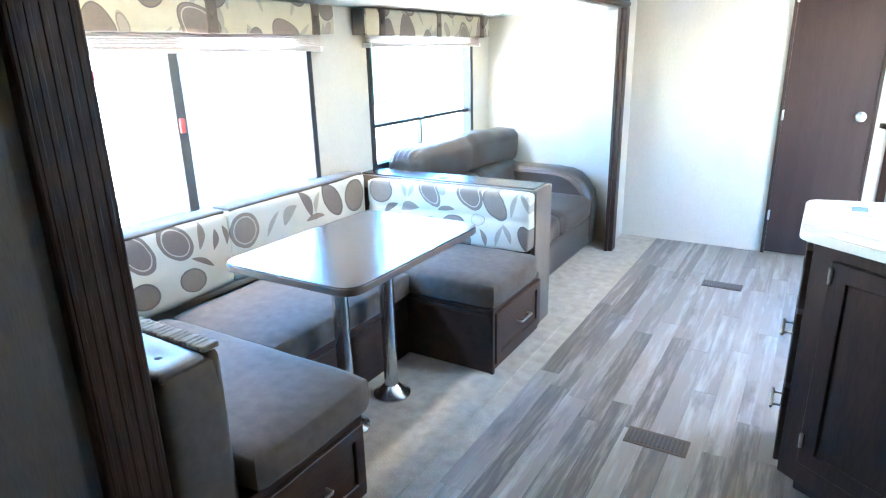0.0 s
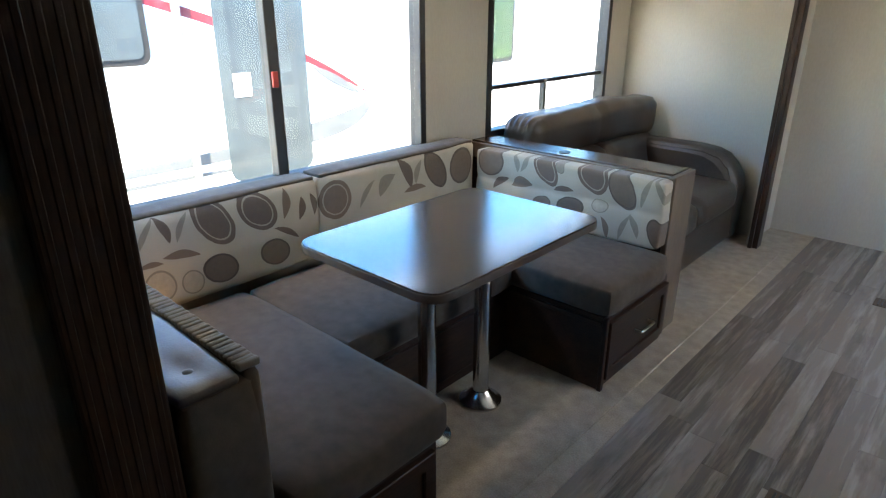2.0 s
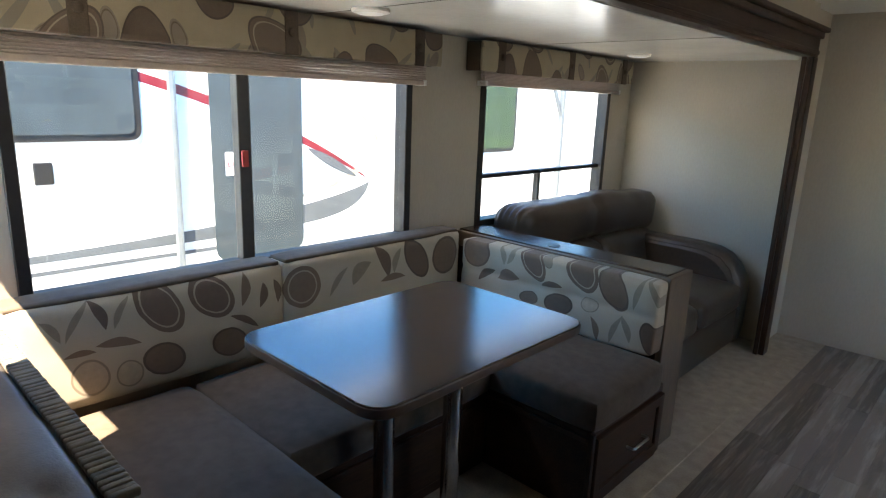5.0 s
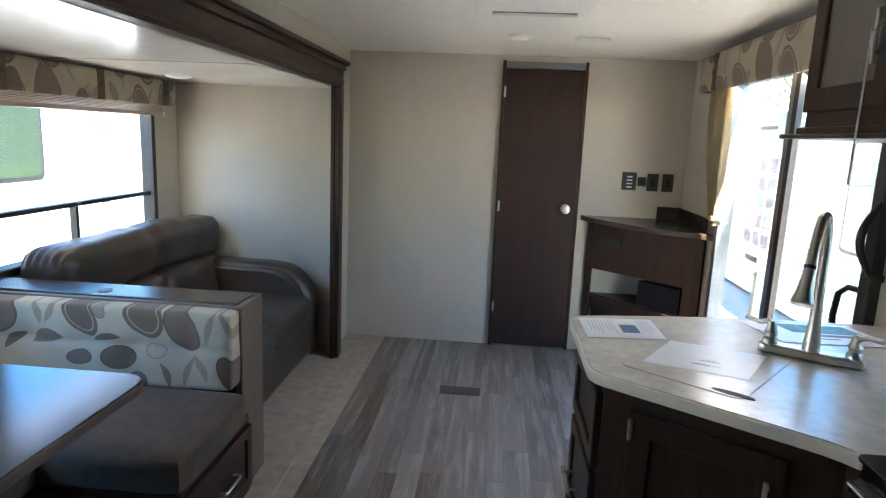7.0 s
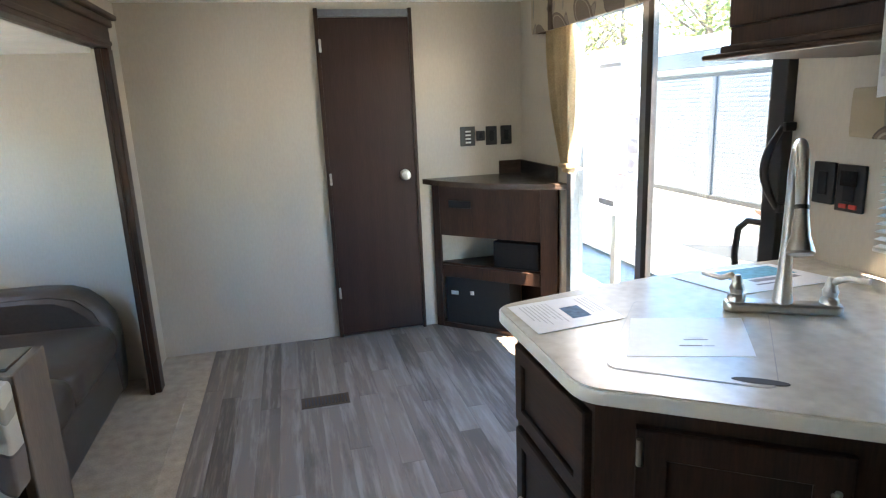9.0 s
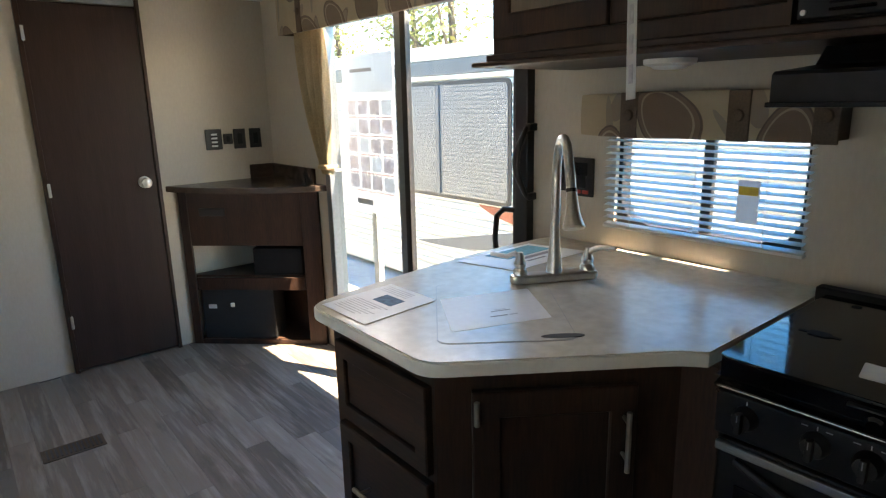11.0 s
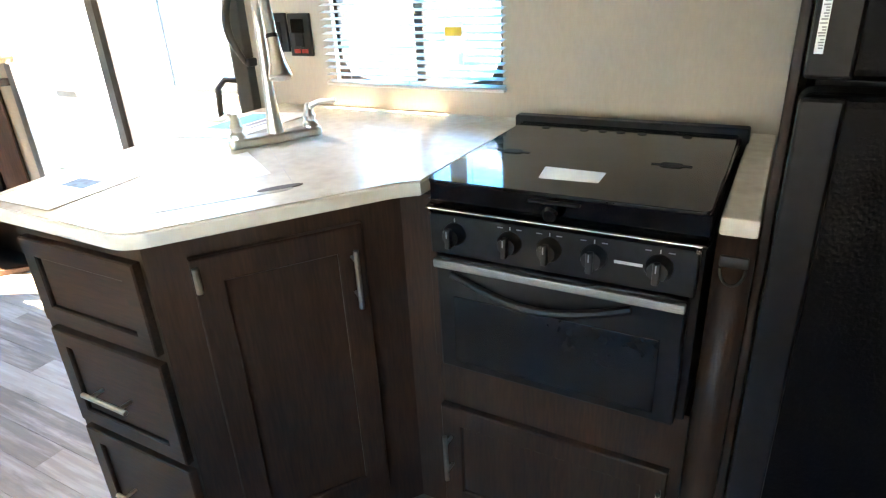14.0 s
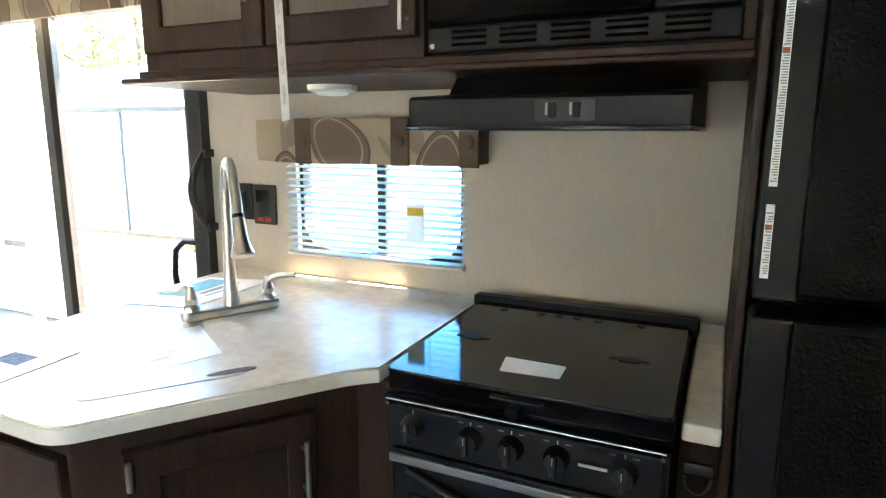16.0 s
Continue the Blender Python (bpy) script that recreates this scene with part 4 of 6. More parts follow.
# table on two posts
tb = thing("dining_table", (-1.09, 1.88, 0), "dark walnut laminate table on two chrome posts", "table")
outline = rounded([(-1.378, 1.445), (-0.785, 1.445), (-0.785, 2.297), (-1.378, 2.297)], 0.075, 7)
part("tabletop", prism(bmesh.new(), outline, 0.738, 0.758, 0.002), M["table"], tb)
out2 = rounded([(-1.381, 1.442), (-0.782, 1.442), (-0.782, 2.300), (-1.381, 2.300)], 0.077, 7)
part("edge_band", prism(bmesh.new(), out2, 0.728, 0.753, 0.003), M["edge"], tb, "brown plastic edge band")
for y in (1.745, 2.04):
    post = part("post", T([(-1.10, y, 0.02), (-1.10, y, 0.721)], 0.031, 20), M["chrome"], tb, "chrome tube post")
    part("floor_cup", T([(-1.10, y, 0.0), (-1.10, y, 0.008), (-1.10, y, 0.02), (-1.10, y, 0.045), (-1.10, y, 0.052)], [0.083, 0.083, 0.062, 0.040, 0.034], 24), M["chrome"], post, "round chrome floor cup")
    part("top_cup", T([(-1.10, y, 0.676), (-1.10, y, 0.688), (-1.10, y, 0.716), (-1.10, y, 0.727)], [0.034, 0.040, 0.07, 0.083], 24), M["chrome"], post)

# ---- sofa ----
sf = thing("sofa", (-1.4, 3.95, 0), "taupe leatherette sofa with high back and rounded arm", "sofa")
part("base", pillow(-1.92, 3.22, 0.03, -1.005, 4.56, 0.26, 0.02, 10, 0.004, seed=11), M["leather"], sf)
for y0, y1, s in ((3.215, 3.815, 12), (3.82, 4.435, 13)):
    part("seat", pillow(-1.70, y0, 0.25, -0.985, y1, 0.42, 0.05, 12, 0.016, seed=s), M["leather"], sf)


def sofa_roll():
    """One long overstuffed headrest, flattened behind, with gathered ends and a seam in the middle."""
    bm = pillow(-1.955, 3.235, 0.595, -1.70, 4.655, 0.870, 0.085, 34, 0.014, seed=14)
    for v in bm.verts:
        h = (v.co.z - 0.595) / 0.275
        v.co.x -= 0.03 * (1 - h)
        end = min(v.co.y - 3.235, 4.655 - v.co.y)
        v.co.x += 0.07 * max(0.0, (v.co.y - 3.9) / 0.755) ** 1.5
        v.co.z += 0.012 * noise.noise(Vector((v.co.y * 3, 1.5, 0))) + 0.005 * noise.noise(Vector((v.co.y * 12, v.co.x * 9, 3)))
        seam = math.exp(-((v.co.y - 3.95) / 0.025) ** 2)
        v.co.z -= 0.022 * seam * max(0.0, h - 0.4)
        if v.co.x > -1.80:
            v.co.x -= 0.012 * seam
            v.co.x += 0.010 * noise.noise(Vector((v.co.y * 5, v.co.z * 7, 6)))
        if end < 0.05:
            v.co.z -= 0.006 * math.sin(v.co.x * 160)
    return bm


def sofa_lumbar(y0, y1, seed):
    """The leaning lower pad of the back."""
    bm = pillow(-1.93, y0, 0.38, -1.64, y1, 0.625, 0.05, 14, 0.012, seed=seed)
    for v in bm.verts:
        v.co.x += 0.05 * (0.62 - v.co.z) / 0.24 + 0.010 * noise.noise(Vector((v.co.y * 4, v.co.z * 6, seed)))
    return bm


part("headrest", sofa_roll(), M["leather"], sf)
part("back", sofa_lumbar(3.26, 3.945, 15), M["leather"], sf)
part("back", sofa_lumbar(3.95, 4.60, 16), M["leather"], sf)


def sofa_arm(y0, y1, seed):
    """A padded arm whose front drops in a round."""
    prof = [(-1.80, 0.03), (-1.005, 0.03), (-0.992, 0.12), (-0.988, 0.35), (-1.005, 0.44), (-1.05, 0.51), (-1.11, 0.565), (-1.18, 0.592), (-1.30, 0.603), (-1.80, 0.605)]
    bm = bmesh.new()
    n = 10
    rings = []
    for k in range(n + 1):
        t = k / n * 2 - 1
        ins = 0.05 * (1 - math.sqrt(max(0.0, 1 - abs(t) ** 3)))
        y = (y0 + y1) / 2 + t * (y1 - y0) / 2
        rings.append([bm.verts.new((x - (ins if x > -1.5 else 0), y, z - (ins if z > 0.2 else 0) + (0.006 * noise.noise(Vector((x * 6, y * 9, seed))) if z > 0.2 else 0))) for x, z in prof])
    for r0, r1 in zip(rings, rings[1:]):
        for j in range(len(prof)):
            bm.faces.new((r0[j], r0[(j + 1) % len(prof)], r1[(j + 1) % len(prof)], r1[j]))
    bm.faces.new(rings[0])
    bm.faces.new(rings[-1][::-1])
    bmesh.ops.recalc_face_normals(bm, faces=bm.faces[:])
    return bm


arm = part("armrest", sofa_arm(4.43, 4.64, 16), M["leather"], sf)
part("piping", T([(-1.70, 4.445, 0.575), (-1.25, 4.445, 0.572), (-1.14, 4.445, 0.545), (-1.07, 4.445, 0.48), (-1.04, 4.445, 0.40), (-1.03, 4.445, 0.30), (-1.04, 4.445, 0.06)], 0.006, 6), M["leather"], arm)
part("armrest", sofa_arm(3.18, 3.215, 17), M["leather"], sf)
for x, y in ((-1.80, 3.30), (-1.10, 3.30), (-1.80, 4.50), (-1.10, 4.50)):
    part("foot", B(x - 0.03, y - 0.03, 0.0, x + 0.03, y + 0.03, 0.04, 0.004), M["plastic"], sf)


# ---- window dressings ----
def box_valance(name, y0, y1, z0, z1, x_wall, depth, bands, label, sign=1):
    """A padded pelmet box on the wall; sign: +1 stands out towards +x."""
    v = thing(name, (x_wall, (y0 + y1) / 2, z0), label, "valance", "valances")
    xo = x_wall + sign * depth
    lo, hi = sorted((xo, xo - sign * 0.02))
    part("front", pillow(lo, y0, z0, hi, y1, z1, 0.008, 10, 0.003, seed=y0), M["print_tan"], v)
    for a, b in ((y0, y0 + 0.018), (y1 - 0.018, y1)):
        l2, h2 = sorted((x_wall + sign * 0.002, xo - sign * 0.021))
        part("return", B(l2, a, z0 + 0.004, h2, b, z1 - 0.003, 0.003), M["band"], v, "brown side return")
    l2, h2 = sorted((x_wall + sign * 0.002, xo - sign * 0.021))
    part("top", B(l2, y0 + 0.02, z1 - 0.016, h2, y1 - 0.02, z1 - 0.003), M["wood_h"], v)
    for b in bands:
        l3, h3 = sorted((xo + sign * 0.006, xo - sign * 0.004))
        bd = part("band", B(l3, b - 0.027, z0 - 0.003, h3, b + 0.027, z1 + 0.002, 0.003), M["band"], v, "brown fabric band")
        part("button", T([(xo + sign * 0.006, b, (z0 + z1) / 2), (xo + sign * 0.014, b, (z0 + z1) / 2), (xo + sign * 0.017, b, (z0 + z1) / 2)], [0.016, 0.014, 0.006], 12), M["band"], bd)
    return v


box_valance("valance", 0.98, 2.72, 1.545, 1.688, XS, 0.11, (1.27, 1.95, 2.58), "leaf-print padded valance with brown bands")
box_valance("valance", 3.00, 4.50, 1.545, 1.688, XS, 0.11, (3.14, 3.77, 4.38), "leaf-print padded valance with brown bands")
box_valance("valance", 2.86, 4.56, 1.735, 1.925, XR, 0.10, (3.05, 4.30), "leaf-print padded valance over the patio door", -1)
box_valance("valance", 1.835, 2.53, 1.268, 1.388, XR, 0.09, (1.855, 2.05, 2.36), "leaf-print padded valance over the kitchen window", -1)


def pleated_shade(y0, y1, z0, z1, label):
    """A cellular shade drawn up to a stack of folds."""
    s = thing("window_shade", (XS, (y0 + y1) / 2, z0), label, "window shade", "window shades")
    bm = bmesh.new()
    n = 7
    for k in range(n):
        a = z0 + 0.012 + (z1 - z0 - 0.012) * k / n
        box(bm, XS + 0.022, y0, a, XS + 0.055 - 0.004 * (k % 2), y1, a + (z1 - z0 - 0.012) / n - 0.0015, 0.002, 1)
    part("folds", bm, M["shade"], s)
    part("bottom_rail", B(XS + 0.018, y0 - 0.004, z0 - 0.010, XS + 0.060, y1 + 0.004, z0 + 0.011, 0.004), M["shade"], s)
    for y in (y0 + 0.008, y1 - 0.008):
        part("end_clip", B(XS + 0.002, y - 0.012, z0 - 0.012, XS + 0.062, y + 0.006, z0 + 0.013, 0.003), M["white"], s, "white plastic end clip")
    return s


pleated_shade(1.03, 2.68, 1.475, 1.552, "beige pleated shade drawn up under the valance")
pleated_shade(3.09, 4.45, 1.492, 1.552, "beige pleated shade drawn up under the valance")


def curtain():
    """A tied curtain: folds gathered towards a tieback near its foot."""
    bm = bmesh.new()
    nu, nv = 60, 26
    grid = []
    for j in range(nv + 1):
        t = j / nv
        z = 1.74 - t * 0.72
        row = []
        for i in range(nu + 1):
            u = i / nu
            ya, yb = 4.43 - 0.20 * t ** 1.7, 4.125 + 0.03 * t
            y = ya + (yb - ya) * u
            x = XR - 0.045 - 0.022 * math.sin(u * 34 + 1.5 * math.sin(3 * t)) * (1 - 0.45 * t) - 0.01 * math.sin(u * 13 + 2)
            row.append(bm.verts.new((x, y, z)))
        grid.append(row)
    for a, b in zip(grid, grid[1:]):
        for i in range(nu):
            bm.faces.new((a[i], a[i + 1], b[i + 1], b[i]))
    return thicken(bm, (-0.003, 0, 0))


cu = thing("curtain", (XR - 0.04, 4.35, 1.03), "golden tan curtain tied back beside the patio door", "curtain")
part("cloth", curtain(), M["tan"], cu)
part("tieback", B(XR - 0.085, 4.145, 1.045, XR - 0.012, 4.245, 1.07, 0.008), M["tan"], cu)
part("tie_hook", T([(XR, 4.15, 1.04), (XR - 0.03, 4.15, 1.04), (XR - 0.035, 4.15, 1.055)], 0.007, 8), M["white"], cu, "small white hook")

# venetian blind
bl = thing("venetian_blind", (XR - 0.02, 2.18, 0.985), "white slatted venetian blind over the kitchen window", "blind")
for k in range(20):
    z = 0.998 + k * 0.0195
    a = radians(-11)
    m_ = Matrix.Translation((XR - 0.022, 0, z)) @ Matrix.Rotation(a, 4, "Y") @ Matrix.Translation((-(XR - 0.022), 0, -z))
    part("slat", B(XR - 0.034, 1.895, z - 0.0006, XR - 0.010, 2.475, z + 0.0006, m=m_), M["blind"], bl)
part("bottom_rail", B(XR - 0.034, 1.893, 0.984, XR - 0.010, 2.477, 0.993, 0.002), M["blind"], bl)
for y in (1.99, 2.18, 2.38):
    part("ladder_cord", T([(XR - 0.036, y, 0.99), (XR - 0.036, y, 1.37)], 0.0009, 5), M["blind"], bl)
part("tag_sticker", B(XR - 0.040, 2.005, 1.055, XR - 0.0385, 2.06, 1.165), M["thin_paper"], bl, "white tag with a yellow head")
part("tag_head", B(XR - 0.0412, 2.008, 1.128, XR - 0.0402, 2.057, 1.150), M["yellow"], bl, "yellow printed bar")

# ---- kitchen: base cabinets and counter ----
P_END = [(0.405, 2.175), (0.405, 2.56), (XR - 0.004, 2.56), (XR - 0.004, 1.822), (0.80, 1.822), (0.80, 1.895)]
ub = thing("sink_cabinet", (0.9, 2.2, 0), "dark espresso angled sink cabinet with drawers and a door", "cabinet", "kitchen cabinets")
part("body", prism(bmesh.new(), P_END, 0.07, 0.8835), M["wood"], ub)
part("toe_kick", prism(bmesh.new(), [(0.46, 2.20), (0.46, 2.50), (1.30, 2.50), (1.30, 1.84), (0.93, 1.84), (0.93, 1.945)], 0.0, 0.07), M["wood"], ub)


def framed_panel(parent, name, width, z0, z1, m, rail=0.055, thick=0.018, wood="wood", insert=None):
    """A frame-and-panel front: m carries its local x along the front and y outwards."""
    bm = bmesh.new()
    ring(bm, 0, width, z0, z1, rail, 0, thick, m)
    fr = part(name, bm, M[wood], parent)
    bm = bmesh.new()
    box(bm, rail - 0.006, 0.001, z0 + rail - 0.006, width - rail + 0.006, thick - 0.009, z1 - rail + 0.006)
    for v in bm.verts:
        v.co = m @ v.co
    part("panel", bm, M[insert or wood], fr)
    return fr


def bar_handle(parent, m, p0, p1, off=0.03, r=0.0055):
    a, b = Vector(p0), Vector(p1)
    o = Vector((0, off, 0))
    d = (b - a).normalized() * 0.012
    bm = T([m @ (a - d + o), m @ (b + d + o)], r, 8)
    h = part("handle", bm, M["steel"], parent, "brushed steel bar handle")
    for q in (a + d, b - d):
        part("mount", T([m @ q, m @ (q + o)], 0.004, 6), M["steel"], h)
    return h


def frame_matrix(p, q):
    """Local x from p to q, y outwards to the right of that way, z up."""
    u = Vector((q[0] - p[0], q[1] - p[1], 0)).normalized()
    return Matrix.Translation((p[0], p[1], 0)) @ Matrix(((u.x, u.y, 0, 0), (u.y, -u.x, 0, 0), (0, 0, 1, 0), (0, 0, 0, 1)))


mf = frame_matrix((0.405, 2.175), (0.80, 1.895))     # angled front
md = frame_matrix((0.405, 2.545), (0.405, 2.185))     # end with drawers
LA = math.hypot(0.395, 0.28)
dd = framed_panel(ub, "door", LA - 0.16, 0.155, 0.838, mf @ Matrix.Translation((0.07, 0, 0)))
bar_handle(dd, mf, (LA - 0.118, 0.018, 0.682), (LA - 0.118, 0.018, 0.785))
for z in (0.215, 0.772):
    part("hinge", T([mf @ Vector((0.078, 0.022, z)), mf @ Vector((0.078, 0.024, z + 0.05))], 0.006, 8), M["steel"], dd, "small steel hinge")
for z0, z1 in ((0.655, 0.845), (0.395, 0.635), (0.10, 0.375)):
    fr = framed_panel(ub, "drawer_front", 0.345, z0, z1, md @ Matrix.Translation((0.015, 0, 0)), 0.04, 0.018, "wood_h")
    if z0 < 0.6:
        bar_handle(fr, md, (0.13, 0.018, (z0 + z1) / 2), (0.245, 0.018, (z0 + z1) / 2))

ct = thing("countertop", (0.9, 2.2, 0.875), "cream stone-look laminate countertop with rounded corners", "countertop")
back = [(0.372 + 0.98 * k / 10, 2.61 + 0.10 * math.sin(math.pi / 2 * min(1, k / 8))) for k in range(11)]
outl = [(0.785, 1.835), (0.757, 1.872), (0.362, 2.152)] + [(0.366, 2.605)] + back[1:10] + [(XR - 0.003, 2.70), (XR - 0.003, 1.835)]
rad = [0.0, 0.03, 0.04, 0.045] + [0] * 9 + [0, 0]
part("slab", prism(bmesh.new(), rounded(outl, rad, 5), 0.884, 0.9122, 0.004), M["counter_edge"], ct, "plain cream edge")
inset = [(0.789, 1.837), (0.760, 1.8755), (0.366, 2.154), (0.370, 2.602)] + [(x, y - 0.004) for x, y in back[1:10]] + [(XR - 0.003, 2.696), (XR - 0.003, 1.837)]
part("top_sheet", prism(bmesh.new(), rounded(inset, rad, 5), 0.9118, 0.915, 0.0012), M["counter"], ct, "mottled cream laminate sheet")
solo("countertop_strip", B(0.79, 1.243, 0.884, XR - 0.003, 1.300, 0.915, 0.005), M["counter"], "narrow cream laminate strip between range and refrigerator", "countertop")
sc = thing("filler_cabinet", (1.0, 1.27, 0), "dark narrow filler panel beside the range", "cabinet", "kitchen cabinets")
part("body", B(0.81, 1.243, 0.0, XR - 0.004, 1.302, 0.883), M["wood"], sc)
part("latch_plate", B(0.800, 1.250, 0.826, 0.811, 1.294, 0.846, 0.004), M["plastic"], sc, "black latch")
part("latch_ring", T([(0.796, 1.272 - 0.019 * math.cos(math.pi * k / 10), 0.828 - 0.030 * math.sin(math.pi * k / 10)) for k in range(11)], 0.0026, 8), M["plastic"], sc)

# sink cover cut into the counter
sk = thing("sink_cover", (0.62, 2.38, 0.915), "flush cream sink cover with a grip slot", "sink cover")
o3 = rounded([(0.69, 2.525), (0.437, 2.205), (0.66, 2.035), (0.91, 2.345)], 0.03, 5)
part("joint", prism(bmesh.new(), o3, 0.9120, 0.9156), M["cover_rim"], sk, "fine grey joint")
cen = Vector((0.674, 2.278))
o4 = [tuple(cen + (Vector(p) - cen) * 0.985) for p in o3]
part("board", prism(bmesh.new(), o4, 0.9125, 0.9164), M["counter"], sk)
slot = [(0.652 + 0.036 * math.cos(a) + 0.008 * math.sin(a), 2.070 - 0.026 * math.cos(a) + 0.008 * math.sin(a)) for a in [2 * math.pi * k / 20 for k in range(20)]]
part("grip_slot", prism(bmesh.new(), slot, 0.9130, 0.9170), M["joint"], sk, "dark oval grip slot")

# faucet
fa = thing("faucet", (0.936, 2.338, 0.915), "brushed nickel gooseneck faucet with two lever handles", "faucet")
U = Vector((0.878, -0.48, 0)).normalized()
V = Vector((-U.y, U.x, 0)) * -1
W = Vector((-0.60, -0.80, 0))
fc = Vector((0.936, 2.338, 0.9165))


def spout(b, c):
    return fc + W * b + Vector((0, 0, c))


def beside(a, b, c):
    return fc + U * a + V * b + Vector((0, 0, c))


mfa = Matrix.Translation(fc) @ Matrix(((U.x, V.x, 0, 0), (U.y, V.y, 0, 0), (0, 0, 1, 0), (0, 0, 0, 1)))
part("deck_plate", prism(bmesh.new(), rounded([(-0.118, -0.022), (0.118, -0.022), (0.118, 0.022), (-0.118, 0.022)], 0.020, 6), 0, 0.024, 0.007, m=mfa), M["steel"], fa)
neck = [spout(0, 0.022), spout(0, 0.05), spout(0.001, 0.09), spout(0.003, 0.15), spout(0.008, 0.262)]
for k in range(1, 11):
    a = math.pi * k / 12
    neck.append(spout(0.008 + 0.064 * (1 - math.cos(a)), 0.275 + 0.094 * math.sin(a)))
neck.append(spout(0.146, 0.29))
neck.append(spout(0.158, 0.258))
part("neck", T(neck, [0.021, 0.0185, 0.0145, 0.012] + [0.0115] * (len(neck) - 4), 16), M["steel"], fa)
part("collar", T([spout(0.157, 0.262), spout(0.160, 0.254)], 0.0130, 16), M["plastic"], fa, "dark joint ring")
part("spray_head", T([spout(0.160, 0.254), spout(0.166, 0.238), spout(0.178, 0.208), spout(0.188, 0.180), spout(0.190, 0.175)], [0.0125, 0.0135, 0.0165, 0.0255, 0.023], 18), M["steel"], fa)
for s, d in ((-1, Vector((-0.035, 0.072, 0))), (1, Vector((0.014, -0.076, 0)))):
    v0 = beside(s * 0.092, 0, 0)
    up = Vector((0, 0, 1))
    b = part("valve", T([v0 + up * z for z in (0.022, 0.034, 0.040, 0.052, 0.060, 0.070, 0.082)], [0.019, 0.0185, 0.0135, 0.0165, 0.0125, 0.011, 0.006], 16), M["steel"], fa)
    zt = 0.072 if s < 0 else 0.090
    part("lever", T([v0 + up * 0.066, v0 + d * 0.18 + up * 0.078, v0 + d * 0.45 + up * (zt - 0.004), v0 + d + up * zt], [0.0085, 0.0075, 0.0065, 0.0058], 10), M["steel"], b)

# ---- range ----
ra = thing("gas_range", (1.05, 1.555, 0.40), "black gas range with a glass cover and five knobs", "range")
Y0, Y1 = 1.312, 1.802
part("body", B(0.778, Y0, 0.525, XR - 0.06, Y1, 0.872, 0.003), M["satin"], ra)
part("cooktop", B(0.762, Y0 - 0.006, 0.872, XR - 0.05, Y1 + 0.006, 0.884, 0.004), M["enamel"], ra)
part("glass_cover", prism(bmesh.new(), rounded([(0.752, Y0 - 0.002), (XR - 0.108, Y0 + 0.004), (XR - 0.108, Y1 + 0.006), (0.752, Y1 + 0.002)], [0.02, 0.005, 0.005, 0.02], 4), 0.926, 0.933, 0.002), M["glassblack"], ra, "black glass cover, shut")
for y in (Y0 + 0.001, Y1 - 0.001):
    part("cover_side", B(0.775, y - 0.004, 0.884, XR - 0.11, y + 0.004, 0.926, 0.002), M["enamel"], ra)
part("rear_trim", B(XR - 0.106, Y0 - 0.016, 0.884, XR - 0.070, Y1 + 0.030, 0.946, 0.005), M["satin"], ra, "black raised rear strip")
for y in (1.413, 1.507, 1.554, 1.595, 1.638, 1.73):
    part("rear_vent", T([(XR - 0.16, y, 0.9328), (XR - 0.16, y, 0.9340)], 0.010, 10), M["matte_black"], ra)
for x, y in ((0.98, 1.407), (0.979, 1.722)):
    hg = part("cover_pad", prism(bmesh.new(), rounded([(x - 0.013, y - 0.020), (x + 0.013, y - 0.020), (x + 0.013, y + 0.020), (x - 0.013, y + 0.020)], 0.012, 5), 0.9329, 0.9350), M["matte_black"], ra, "small black pad")
    part("pad_wing", B(x - 0.004, y - 0.036, 0.9329, x + 0.004, y + 0.036, 0.9343), M["matte_black"], hg)
part("sticker", prism(bmesh.new(), rounded([(0.833, 1.503), (0.894, 1.505), (0.897, 1.622), (0.826, 1.610)], 0.004, 2), 0.9331, 0.9338), M["paper"], ra, "white paper sticker")
# a rolled front apron before the burner well, which a dark block fills
bm = bmesh.new()
apron = [(0.800, 0.925), (0.774, 0.925), (0.770, 0.922), (0.769, 0.888), (0.764, 0.883), (0.750, 0.881), (0.748, 0.878), (0.752, 0.873), (0.800, 0.873)]
prism(bm, apron, Y0 - 0.002, Y1 + 0.002, m=Matrix(((1, 0, 0, 0), (0, 0, 1, 0), (0, 1, 0, 0), (0, 0, 0, 1))))
bmesh.ops.recalc_face_normals(bm, faces=bm.faces[:])
part("front_apron", bm, M["enamel"], ra, "glossy rolled black apron")
part("apron_edge", T([(0.7475, Y0 + 0.004, 0.878), (0.7475, Y1 - 0.004, 0.878)], 0.0022, 8), M["chrome"], ra, "bright polished edge")
# dark block stands for the shade in the gap under the cover
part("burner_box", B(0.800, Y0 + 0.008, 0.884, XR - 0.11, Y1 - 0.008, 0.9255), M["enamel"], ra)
part("lid_latch", T([(0.764, 1.560, 0.898), (0.750, 1.560, 0.896), (0.744, 1.560, 0.895)], [0.010, 0.015, 0.011], 18), M["enamel"], ra)
part("lid_grip", B(0.748, 1.510, 0.915, 0.760, 1.600, 0.9185, 0.001), M["satin"], ra)
for y in (Y0 + 0.008, Y1 - 0.008):
    part("lip_screw", T([(0.752, y, 0.870), (0.744, y, 0.870)], 0.004, 8), M["chrome"], ra, "small bright screw")
kp = part("control_panel", B(0.752, Y0 + 0.006, 0.785, 0.777, Y1 - 0.002, 0.868, 0.004), M["satin"], ra)
